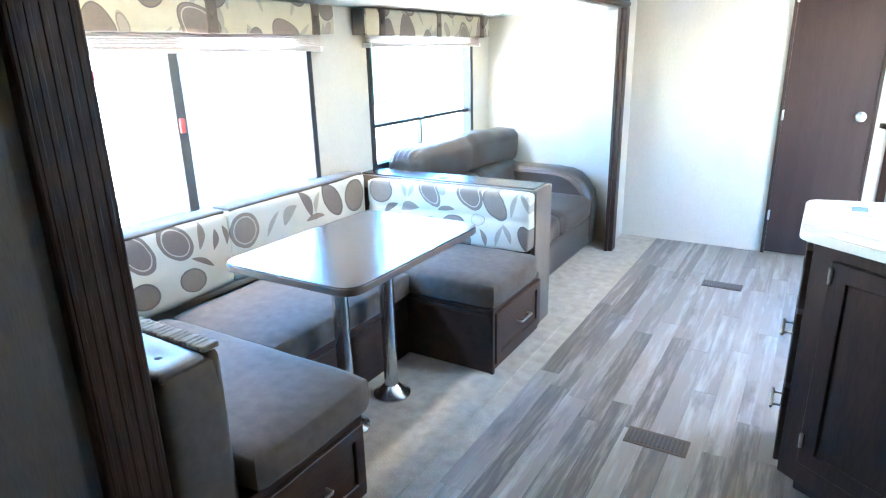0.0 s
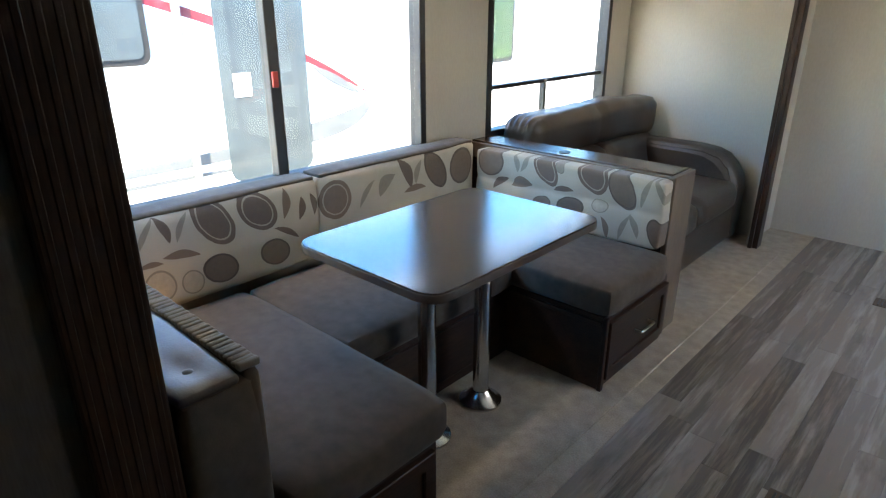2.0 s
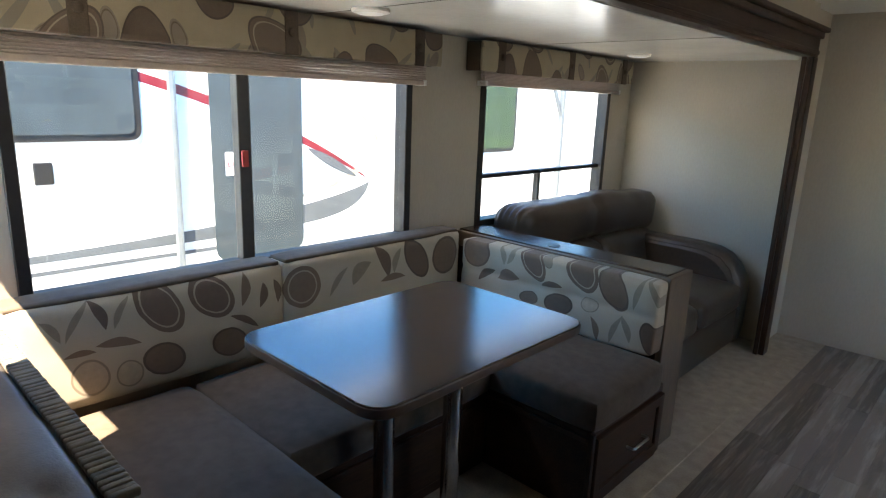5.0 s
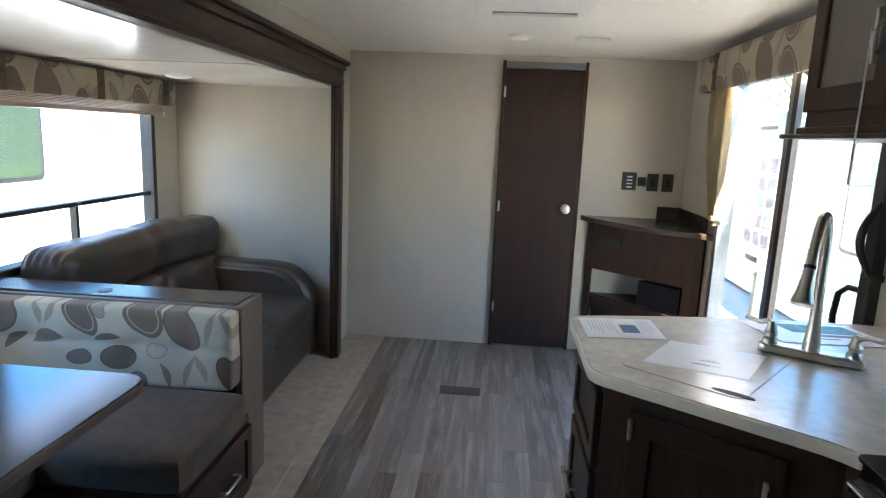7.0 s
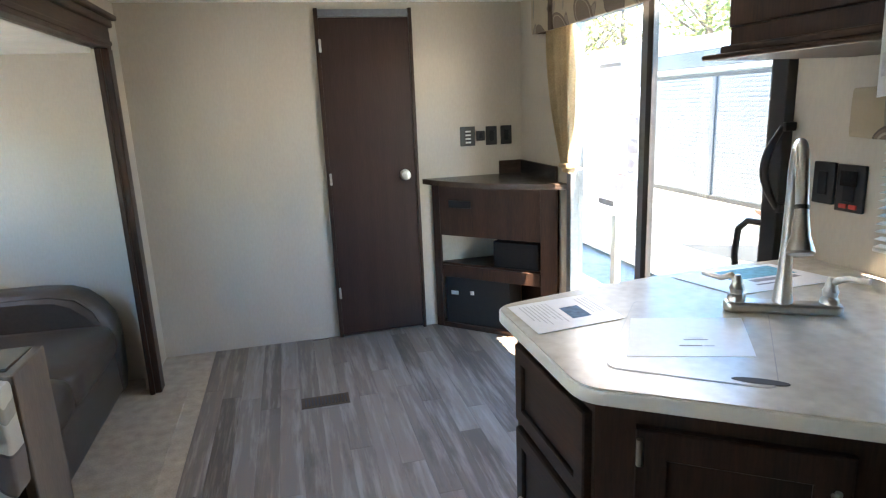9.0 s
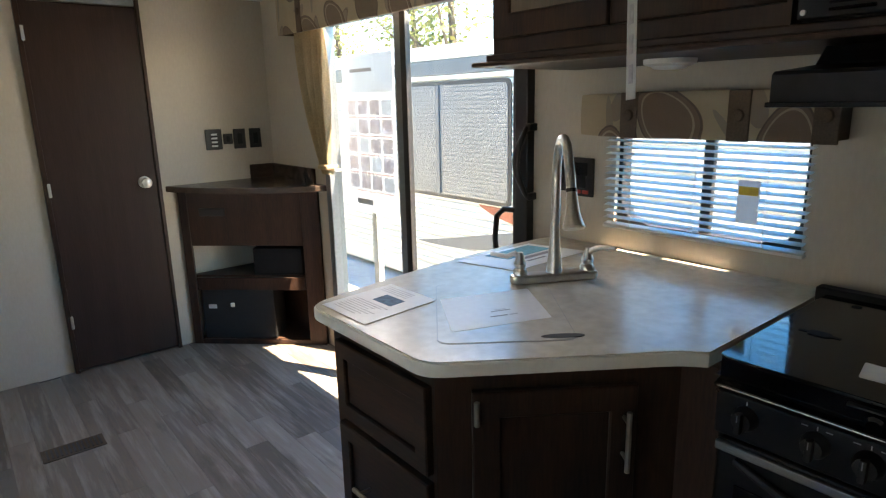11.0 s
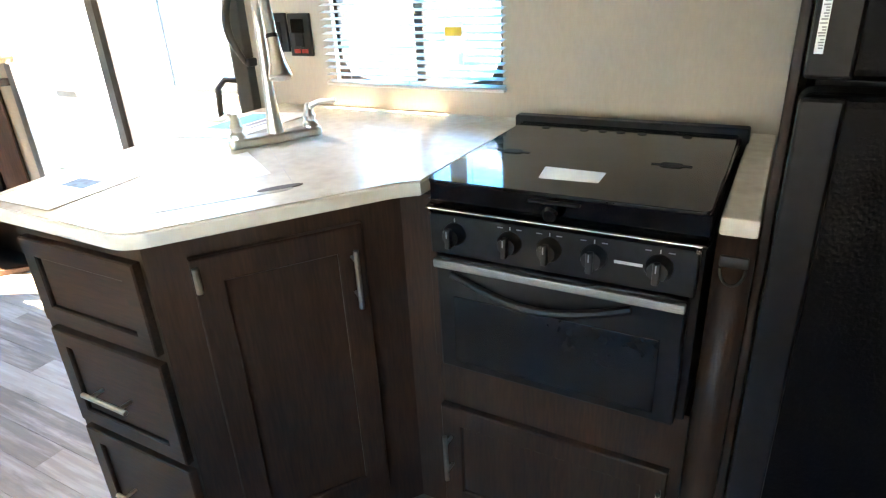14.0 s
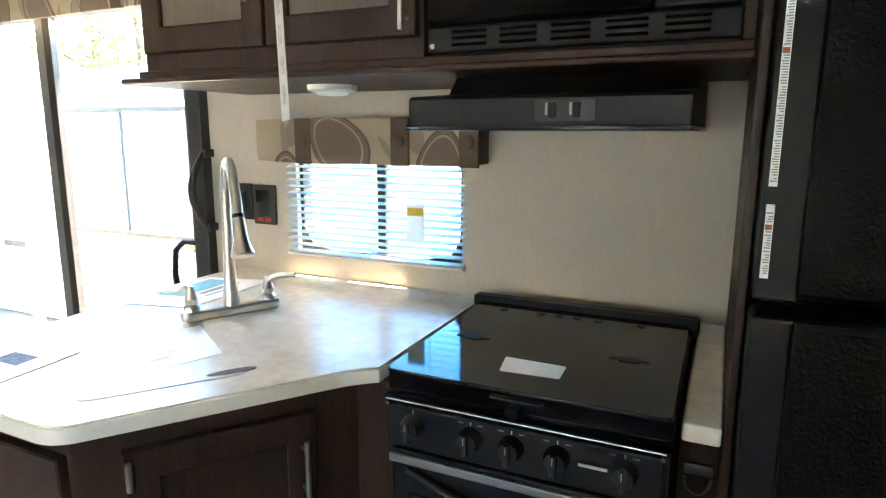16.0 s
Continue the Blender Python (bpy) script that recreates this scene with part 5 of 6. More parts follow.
for k, y in enumerate((1.745, 1.634, 1.560, 1.482, 1.376)):
    k1 = part("knob", T([(0.752, y, 0.832), (0.742, y, 0.832), (0.736, y, 0.832), (0.730, y, 0.832)], [0.022, 0.0215, 0.018, 0.0165], 18), M["plastic"], kp)
    part("knob_grip", B(0.717, y - 0.0055, 0.813, 0.732, y + 0.0055, 0.851, 0.003), M["plastic"], k1)
    part("knob_mark", B(0.7505, y - 0.0008, 0.856, 0.7515, y + 0.0008, 0.8625), M["slot"], kp, "white dial marking")
    if k:
        part("knob_mark", B(0.7505, y - 0.022, 0.8580, 0.7515, y - 0.012, 0.8595), M["ink_grey"], kp, "grey dial marking")
        part("knob_mark", B(0.7505, y + 0.014, 0.8580, 0.7515, y + 0.024, 0.8595), M["ink_grey"], kp, "grey dial marking")
    part("knob_pointer", B(0.7162, y - 0.0009, 0.836, 0.7170, y + 0.0009, 0.849), M["ink_grey"], k1)
part("logo_bar", B(0.7505, 1.402, 0.8268, 0.7515, 1.448, 0.8318), M["slot"], kp, "pale maker's mark")
od = part("oven_door", B(0.748, Y0 + 0.014, 0.530, 0.777, Y1 - 0.014, 0.782, 0.005), M["satin"], ra)
part("oven_glass", B(0.7455, Y0 + 0.05, 0.550, 0.749, Y1 - 0.05, 0.700, 0.001), M["glassblack"], od)
part("handle_bar", B(0.735, Y0 + 0.016, 0.762, 0.748, Y1 - 0.014, 0.779, 0.003), M["dull_steel"], od, "brushed steel handle strip")
bow = [(0.742 - 0.010 * math.sin(math.pi * k / 14), Y0 + 0.10 + (Y1 - Y0 - 0.15) * k / 14, 0.750 - 0.036 * math.sin(math.pi * k / 14)) for k in range(15)]
part("handle_bow", T(bow, 0.008, 8), M["satin"], od)
rd = thing("drawer_cabinet", (0.9, 1.56, 0), "dark espresso drawer front under the range", "cabinet", "kitchen cabinets")
part("body", B(0.80, 1.304, 0.07, XR - 0.06, 1.820, 0.523), M["wood"], rd)
part("toe_kick", B(0.90, 1.304, 0.0, XR - 0.06, 1.820, 0.07), M["wood"], rd)
part("filler_strip", B(0.781, 1.8035, 0.525, 0.806, 1.8205, 0.882, 0.002), M["wood"], rd)
mr = frame_matrix((0.80, 1.818), (0.80, 1.325))
fr = framed_panel(rd, "drawer_front", 0.493, 0.10, 0.39, mr, 0.05)
bar_handle(fr, mr, (0.024, 0.018, 0.215), (0.024, 0.018, 0.318))
for z in (0.16, 0.30):
    part("hinge", T([mr @ Vector((0.480, 0.022, z)), mr @ Vector((0.480, 0.022, z + 0.045))], 0.005, 8), M["steel"], fr, "small steel hinge")

# ---- refrigerator ----
fg = thing("refrigerator", (1.05, 0.90, 0), "tall black refrigerator with two pebbled doors", "refrigerator")
part("surround", B(0.822, 1.227, 0.0, XR - 0.003, 1.242, ZC - 0.003, 0.003), M["wood"], fg, "dark espresso side panel")
part("body", B(0.82, 0.60, 0.05, XR - 0.01, 1.208, 1.60), M["satin"], fg)
for z0, z1 in ((1.13, 1.60), (0.10, 1.115)):
    d_ = part("door", B(0.735, 0.60, z0, 0.815, 1.225, z1, 0.016, 3), M["pebble"], fg)
    part("edge_trim", B(0.728, 1.172, z0 + 0.004, 0.7385, 1.2255, z1 - 0.004, 0.005), M["satin"], d_, "smooth black edge strip")
part("top_panel", B(0.80, 0.60, 1.61, XR - 0.003, 1.208, ZC - 0.003, 0.003), M["wood"], fg)
for z0, z1, bars in ((1.285, 1.57, 15), (1.165, 1.262, 5)):
    sh = part("instruction_sheet", B(0.7262, 1.209, z0, 0.7270, 1.219, z1), M["paper"], fg, "white instruction sheet with fine print")
    rng = random.Random(bars)
    grey, warm = bmesh.new(), bmesh.new()
    zz = z0 + 0.006
    while zz < z1 - 0.010:
        head = rng.random() < 0.015
        h = 0.007 if head else 0.0016
        box(warm if head else grey, 0.7256, 1.2102, zz, 0.7260, 1.2182 - (0 if head else rng.uniform(0, 0.004)), zz + h)
        zz += h + (0.003 if head or rng.random() < 0.15 else 0.0017)
    part("print", grey, M["ink_grey"], sh, "lines of fine grey print")
    part("print", warm, M["orange"], sh, "orange warning blocks")
part("side_panel", B(0.80, 0.565, 0.0, XR - 0.003, 0.592, ZC - 0.003, 0.003), M["wood"], fg)

# ---- upper cabinets, microwave, hood ----
UX = 0.955
uc = thing("wall_cabinet", (1.15, 1.9, 1.47), "dark espresso wall cabinet with two frame doors", "cabinet", "kitchen cabinets")
part("body", B(UX + 0.004, 1.825, 1.495, XR - 0.003, 2.585, ZC - 0.002), M["wood"], uc)
part("base_rail", B(UX - 0.012, 1.244, 1.478, XR - 0.003, 2.60, 1.496, 0.004), M["wood_h"], uc)
part("base_moulding", B(UX - 0.045, 1.244, 1.464, XR - 0.003, 2.625, 1.477, 0.005), M["wood_h"], uc)
mu = frame_matrix((UX + 0.003, 2.575), (UX + 0.003, 1.83))
for k, w in enumerate((0.365, 0.365)):
    fr = framed_panel(uc, "door", w, 1.535, 1.955, mu @ Matrix.Translation((0.004 + k * 0.372, 0, 0)), 0.06, insert="resin")
    hx, hz = (0.350, 1.635) if k == 0 else (0.724, 1.555)
    bar_handle(fr, mu, (hx, 0.018, hz), (hx, 0.018, hz + 0.09))
tg = thing("paper_tag", (0.80, 2.04, 1.37), "long white paper tag hanging from a cabinet handle", "tag")
mt = Matrix.Translation((0.80, 2.04, 1.373)) @ Matrix.Rotation(radians(-32), 4, "Z") @ Matrix.Rotation(radians(-4), 4, "X")
part("strip", B(-0.0006, -0.021, 0.0, 0.0006, 0.021, 0.29, m=mt), M["thin_paper"], tg)
for k in range(4):
    part("print", B(-0.0016, -0.010, 0.03 + k * 0.055, -0.0008, 0.008, 0.065 + k * 0.055, m=mt), M["thin_ink"], tg, "grey printed bar")
part("string", T([mt @ Vector((0, 0, 0.285)), Vector((0.86, 2.06, 1.72)), Vector((0.925, 2.085, 1.77))], 0.0012, 5), M["paper"], tg)
mw = thing("microwave", (1.15, 1.53, 1.50), "black built-in microwave with louvred trim", "microwave")
part("body", B(UX + 0.02, 1.262, 1.500, XR - 0.01, 1.815, 1.93), M["satin"], mw)
part("surround", B(UX - 0.002, 1.246, 1.498, UX + 0.02, 1.262, 1.96), M["wood"], mw, "espresso surround")
tr_ = part("trim", B(UX - 0.008, 1.264, 1.502, UX + 0.019, 1.812, 1.548, 0.004), M["satin"], mw)
for k in range(5):
    y = 1.76 - k * 0.095
    for z in (1.514, 1.526, 1.537):
        part("louvre", B(UX - 0.013, y - 0.07, z - 0.003, UX - 0.007, y, z + 0.003, 0.0015, 1), M["enamel"], tr_)
part("screw", T([(UX - 0.008, 1.80, 1.513), (UX - 0.012, 1.80, 1.513)], 0.005, 8), M["steel"], mw)
part("door", B(UX - 0.02, 1.40, 1.552, UX + 0.019, 1.808, 1.90, 0.006), M["enamel"], mw)
part("control_panel", B(UX - 0.018, 1.268, 1.552, UX + 0.019, 1.396, 1.90, 0.004), M["satin"], mw)
part("handle", T([(UX - 0.02, 1.42, 1.58), (UX - 0.045, 1.42, 1.60), (UX - 0.045, 1.42, 1.85), (UX - 0.02, 1.42, 1.87)], 0.008, 8), M["plastic"], mw)
hd = thing("range_hood", (1.10, 1.56, 1.36), "black range hood with slide switches", "range hood")
bm = bmesh.new()
prof = [(0.845, 1.362), (XR - 0.004, 1.362), (XR - 0.004, 1.462), (1.06, 1.462), (1.02, 1.428), (0.852, 1.414), (0.845, 1.408)]
mh = Matrix(((1, 0, 0, 0), (0, 0, 1, 0), (0, 1, 0, 0), (0, 0, 0, 1)))
prism(bm, prof, 1.322, 1.800, 0.003, m=mh)
bmesh.ops.recalc_face_normals(bm, faces=bm.faces[:])
part("shell", bm, M["satin"], hd)
part("bottom_lip", B(0.838, 1.318, 1.355, XR - 0.004, 1.804, 1.364, 0.002), M["enamel"], hd)
part("switch_plate", B(0.8435, 1.465, 1.370, 0.8455, 1.565, 1.405, 0.001), M["plastic"], hd)
for y in (1.495, 1.535):
    part("switch", B(0.838, y - 0.006, 1.375, 0.8445, y + 0.006, 1.400, 0.002), M["satin"], hd)
    part("marking", B(0.8425, y + 0.008, 1.380, 0.8434, y + 0.012, 1.400), M["brown_print"], hd)
pl = thing("puck_light", (1.16, 2.10, 1.44), "round white under-cabinet puck light, off", "light")
part("ring", T([(1.13, 2.16, 1.4635), (1.13, 2.16, 1.452), (1.13, 2.16, 1.447)], [0.062, 0.060, 0.046], 24), M["white"], pl)
part("lens", T([(1.13, 2.16, 1.448), (1.13, 2.16, 1.441), (1.13, 2.16, 1.439)], [0.044, 0.036, 0.015], 24), M["paper"], pl)


# switches on the walls
def wall_plate(name, x, y, z, w, h, face, label, extra=None):
    """A black plate; face: 'y' on the end wall, 'x' on the kitchen wall."""
    t = thing(name, (x, y, z), label, "switch", "wall plates")
    if face == "y":
        part("plate", B(x - w / 2, y - 0.010, z - h / 2, x + w / 2, y - 0.001, z + h / 2, 0.003), M["plastic"], t)
        part("rocker", B(x - w * 0.2, y - 0.015, z - h * 0.28, x + w * 0.2, y - 0.0095, z + h * 0.28, 0.002), M["satin"], t)
    else:
        part("plate", B(x - 0.012, y - w / 2, z - h / 2, x - 0.001, y + w / 2, z + h / 2, 0.003), M["plastic"], t)
        part("rocker", B(x - 0.017, y - w * 0.2, z - h * 0.28, x - 0.0115, y + w * 0.2, z + h * 0.28, 0.002), M["satin"], t)
    return t


sp = wall_plate("switch_panel", 1.002, YF, 1.19, 0.095, 0.118, "y", "black switch panel with white markings")
for k in range(4):
    part("marking", B(0.985, YF - 0.0165, 1.148 + k * 0.022, 1.020, YF - 0.0152, 1.158 + k * 0.022), M["slot"], sp)
wall_plate("coax_plate", 1.085, YF, 1.19, 0.055, 0.06, "y", "small black cable plate")
wall_plate("wall_switch", 1.155, YF, 1.188, 0.072, 0.115, "y", "black wall switch plate")
wall_plate("wall_outlet", 1.252, YF, 1.188, 0.072, 0.115, "y", "black wall outlet plate")
wall_plate("wall_switch", XR, 2.665, 1.135, 0.07, 0.115, "x", "black switch plate beside the kitchen window")
th = wall_plate("monitor_panel", XR, 2.58, 1.128, 0.085, 0.125, "x", "black control panel with red buttons")
part("screen", B(XR - 0.0185, 2.555, 1.135, XR - 0.0172, 2.605, 1.175), M["glassblack"], th)
for k in range(2):
    part("button", B(XR - 0.0165, 2.552 + k * 0.03, 1.075, XR - 0.0122, 2.575 + k * 0.03, 1.087, 0.001), M["red"], th, "red button")

# papers on the counter
def sheet(name, corners, z, label, bars, mat="ink_grey"):
    """A sheet of paper given by three corners, with printed bars in shares of its sides."""
    o, a, b = (Vector((*c, 0)) for c in corners)
    u, v = a - o, b - o
    bm = prism(bmesh.new(), [(c.x, c.y) for c in (o, a, a + v, b)], z + 0.0002, z + 0.0006)
    t = solo(name, bm, M["paper"], label, "paper", "papers on the counter")
    for s0, t0, s1, t1, mm in bars:
        p = [o + u * s + v * q for s, q in ((s0, t0), (s1, t0), (s1, t1), (s0, t1))]
        part("print", prism(bmesh.new(), [(c.x, c.y) for c in p], z + 0.0007, z + 0.0009), M[mm], t, "printed block")
    return t


Z0 = 0.9165
sheet("brochure", ((0.389, 2.58), (0.391, 2.395), (0.605, 2.605)), Z0, "white printed sheet with a blue picture", ((0.34, 0.50, 0.74, 0.72, "ink_blue"), *((0.10, 0.10 + 0.045 * k, 0.60 + 0.07 * ((k * 5) % 4), 0.112 + 0.045 * k, "faint_ink") for k in range(8)), *((0.10, 0.78 + 0.045 * k, 0.66 + 0.08 * ((k * 3) % 3), 0.792 + 0.045 * k, "faint_ink") for k in range(4))))
sheet("brochure", ((0.615, 2.415), (0.50, 2.235), (0.832, 2.335)), Z0, "white printed page lying on the sink cover", ((0.56, 0.50, 0.575, 0.62, "faint_ink"), (0.60, 0.46, 0.615, 0.66, "brown_print"), (0.74, 0.42, 0.765, 0.60, "brown_print"), (0.745, 0.62, 0.765, 0.70, "faint_ink")))
sheet("brochure", ((0.88, 2.665), (0.93, 2.47), (1.20, 2.672)), Z0, "white and cyan brochure behind the faucet", ((0.08, 0.30, 0.50, 0.92, "ink_cyan"), (0.56, 0.40, 0.66, 0.85, "ink_grey"), (0.74, 0.35, 0.78, 0.6, "ink_grey")))

# ---- corner cabinet ----
cc = thing("corner_cabinet", (1.1, 4.7, 0), "dark espresso corner cabinet with bowed top and open shelf", "cabinet")
CA, CB = Vector((0.755, 4.945)), Vector((1.335, 4.385))
mc = frame_matrix(tuple(CA), tuple(CB))
LC = (CB - CA).length
YB = YF - 0.003
bow = []
for k in range(13):
    t = k / 12
    p = Vector((0.705, 4.965)).lerp(Vector((1.352, 4.30)), t)
    nrm = Vector((-0.66, -0.64)).normalized()
    p += nrm * 0.10 * math.sin(math.pi * t) ** 0.8
    bow.append((p.x, p.y))
part("top", prism(bmesh.new(), bow + [(XR - 0.004, 4.30), (XR - 0.004, YB), (0.705, YB)], 0.915, 0.948, 0.004), M["cap"], cc, "bowed dark laminate top")
part("back_rail", B(1.20, YB - 0.016, 0.949, XR - 0.004, YB, 1.03, 0.004), M["cap"], cc)
part("back_rail", B(XR - 0.020, 4.42, 0.949, XR - 0.004, YB - 0.017, 1.03, 0.004), M["cap"], cc)
bm = bmesh.new()
for x0, x1, z0, z1 in ((0, 0.05, 0, 0.915), (LC - 0.10, LC, 0, 0.915), (0.05, LC - 0.10, 0.60, 0.915), (0.05, LC - 0.10, 0.0, 0.03)):
    box(bm, x0, -0.02, z0, x1, 0.0, z1, 0.002, 1)
for v in bm.verts:
    v.co = mc @ v.co
part("face_frame", bm, M["wood"], cc)
tri_ = [tuple(CA + Vector((0.03, 0.015))), tuple(CB + Vector((0.01, 0.02))), (XR - 0.008, YB - 0.004), (0.78, YB - 0.004)]
part("shelf", prism(bmesh.new(), tri_, 0.395, 0.42), M["wood_h"], cc)
part("bottom", prism(bmesh.new(), tri_, 0.005, 0.03), M["wood_h"], cc)
bm = bmesh.new()
box(bm, 0.055, -0.02, 0.335, LC - 0.105, -0.001, 0.41, 0.002, 1)
for v in bm.verts:
    v.co = mc @ v.co
part("shelf_rail", bm, M["wood"], cc)
part("side_panel", B(XR - 0.024, 4.40, 0, XR - 0.006, YB - 0.02, 0.914), M["wood"], cc)
bm = B(0.12, -0.001, 0.775, 0.27, 0.012, 0.82, 0.004)
for v in bm.verts:
    v.co = mc @ v.co
part("vent_plate", bm, M["plastic"], cc, "black finger-pull plate")
# solid black block gives the open recess its shade
bm = B(0.40, -0.30, 0.422, LC - 0.12, -0.022, 0.58, 0.003)
for v in bm.verts:
    v.co = mc @ v.co
part("inner_box", bm, M["matte_black"], cc, "black block standing for the shaded recess")
bm = B(0.06, -0.20, 0.03, 0.50, -0.024, 0.33, 0.004)
for v in bm.verts:
    v.co = mc @ v.co
sb = part("lower_door", bm, M["plastic"], cc, "black lower panel")
for x, z, w in ((0.10, 0.215, 0.05), (0.235, 0.225, 0.025)):
    bm = B(x, -0.025, z, x + w, -0.019, z + 0.025, 0.002)
    for v in bm.verts:
        v.co = mc @ v.co
    part("label_plate", bm, M["white"], sb, "small white label")

# ---- ceiling and floor fixtures ----
def disc_light(x, y, z):
    t = thing("ceiling_light", (x, y, z), "flat round white ceiling light, off", "ceiling light", "ceiling lights")
    part("ring", T([(x, y, z - 0.0005), (x, y, z - 0.010), (x, y, z - 0.015)], [0.068, 0.066, 0.052], 28), M["white"], t)
    part("lens", T([(x, y, z - 0.012), (x, y, z - 0.018), (x, y, z - 0.020)], [0.050, 0.042, 0.018], 28), M["paper"], t)


for x, y, z in ((-1.63, 4.10, ZS), (-1.63, 2.12, ZS), (0.21, 4.20, ZC), (0.20, 2.70, ZC)):
    disc_light(x, y, z)
ac = thing("air_outlet", (0.25, 3.30, ZC), "white ceiling air outlet with louvred grilles", "air vent")
part("housing", prism(bmesh.new(), rounded([(0.0, 3.03), (0.46, 3.03), (0.46, 3.48), (0.0, 3.48)], 0.03, 4), ZC - 0.035, ZC - 0.0005, 0.008), M["white"], ac)
for y0 in (3.06, 3.39):
    g = part("grille", B(0.07, y0, ZC - 0.040, 0.41, y0 + 0.05, ZC - 0.0355), M["ink_grey"], ac, "grey louvred grille")
    for k in range(4):
        part("slat", B(0.075, y0 + 0.005 + k * 0.012, ZC - 0.044, 0.405, y0 + 0.009 + k * 0.012, ZC - 0.0402), M["white"], g)
sm = thing("ceiling_plate", (0.62, 4.24, ZC), "small white ceiling plate", "detector")
part("cover", prism(bmesh.new(), rounded([(0.50, 4.17), (0.68, 4.17), (0.68, 4.26), (0.50, 4.26)], 0.02, 4), ZC - 0.02, ZC - 0.0005, 0.006), M["white"], sm)
def floor_register(x, y):
    """A sheet-metal register let into the floor, with a row of slots."""
    fv = thing("floor_vent", (x, y, 0), "brown metal floor register with slots", "floor vent", "floor vents")
    part("frame", B(x - 0.115, y - 0.055, 0.0, x + 0.115, y + 0.055, 0.004, 0.001), M["band"], fv)
    for k in range(13):
        a = x - 0.098 + k * 0.016
        part("slat", B(a, y - 0.04, 0.004, a + 0.007, y + 0.04, 0.0065), M["bronze"], fv)


floor_register(-0.015, 4.10)
floor_register(0.0, 2.24)


# ---- outside ----
solo("ground", B(-60, -60, -0.80, 60, 60, -0.75), M["gravel"], "pale sunlit gravel lot", "ground", kind="structure")


def rv_box(y0, y1, z0, z1, x0, x1, r=0.25):
    mh2 = Matrix(((0, 0, 1, 0), (1, 0, 0, 0), (0, 1, 0, 0), (0, 0, 0, 1)))
    return prism(bmesh.new(), rounded([(y0, z0), (y1, z0), (y1, z1), (y0, z1)], [0.05, 0.05, r, r], 5), x0, x1, 0.03, m=mh2)


def rv_window(parent, x, y0, y1, z0, z1, sign, glass="darkglass"):
    t = 0.04
    mh2 = Matrix(((0, 0, 1, 0), (1, 0, 0, 0), (0, 1, 0, 0), (0, 0, 0, 1)))
    a, b = sorted((x, x + sign * 0.010))
    w = part("window", prism(bmesh.new(), rounded([(y0, z0), (y1, z0), (y1, z1), (y0, z1)], 0.08, 4), a, b, m=mh2), M["bronze"], parent, "dark framed window")
    a, b = sorted((x + sign * 0.011, x + sign * 0.015))
    part("pane", prism(bmesh.new(), rounded([(y0 + t, z0 + t), (y1 - t, z0 + t), (y1 - t, z1 - t), (y0 + t, z1 - t)], 0.06, 4), a, b, m=mh2), M[glass], w)
    return w


# white trailer on the dinette side
LX = -4.0
rv = thing("travel_trailer", (LX - 1.2, 3.5, -0.75), "white parked travel trailer with dark door and red stripe", "trailer", "parked trailers")
part("body", rv_box(-4.0, 8.2, -0.25, 1.80, LX - 2.4, LX, 0.10), M["gelcoat"], rv)
rv_window(rv, LX, 1.25, 2.215, 1.085, 1.66, 1)
rv_window(rv, LX, 5.1, 6.10, 0.89, 1.66, 1, "green_mirrored")
mh2 = Matrix(((0, 0, 1, 0), (1, 0, 0, 0), (0, 1, 0, 0), (0, 0, 0, 1)))
dw = part("entry_door", prism(bmesh.new(), rounded([(2.67, 0.21), (3.40, 0.21), (3.40, 1.74), (2.67, 1.74)], 0.10, 5), LX, LX + 0.008, m=mh2), M["darkglass"], rv, "dark tinted entry door")
sg = part("exit_sign", B(LX + 0.009, 2.765, 0.825, LX + 0.012, 2.905, 0.99), M["paper"], dw, "white sign reading EXIT in red")
cv = bpy.data.curves.new("exit_text", "FONT")
cv.body, cv.size, cv.align_x, cv.extrude = "EXIT", 0.058, "CENTER", 0.001
txt = new("exit_text", cv)
txt.matrix_world = Matrix.Translation((LX + 0.014, 2.835, 0.888)) @ Matrix(((0, 0, 1, 0), (1, 0, 0, 0), (0, 1, 0, 0), (0, 0, 0, 1)))
dg = bpy.context.evaluated_depsgraph_get()
dg.update()
me = bpy.data.meshes.new_from_object(txt.evaluated_get(dg))
me.transform(txt.matrix_world)
bpy.data.objects.remove(txt)
me.materials.clear()
me.materials.append(M["red"])
tx = new("lettering", me)
tx.parent = sg
part("arm", T([(LX + 0.032, 2.41, 1.76), (LX + 0.032, 2.40, -0.1)], 0.028, 8), M["alu"], rv, "grey awning arm")


def stripe(pts, mat, label, off=0.0006, n=24):
    """A painted sweep on the trailer's side: two edges as curves (y, z)."""
    bm = bmesh.new()

    def bez(c, t):
        c = [Vector(p) for p in c]
        while len(c) > 1:
            c = [a.lerp(b, t) for a, b in zip(c, c[1:])]
        return c[0]

    rows = []
    for k in range(n + 1):
        t = k / n
        a, b = bez(pts[0], t), bez(pts[1], t)
        rows.append((bm.verts.new((LX + off, a.x, a.y)), bm.verts.new((LX + off, b.x, b.y))))
    for (a, b), (c, d) in zip(rows, rows[1:]):
        bm.faces.new((a, b, d, c))
    thicken(bm, (0.0003, 0, 0))
    return part("stripe", bm, mat, rv, label)


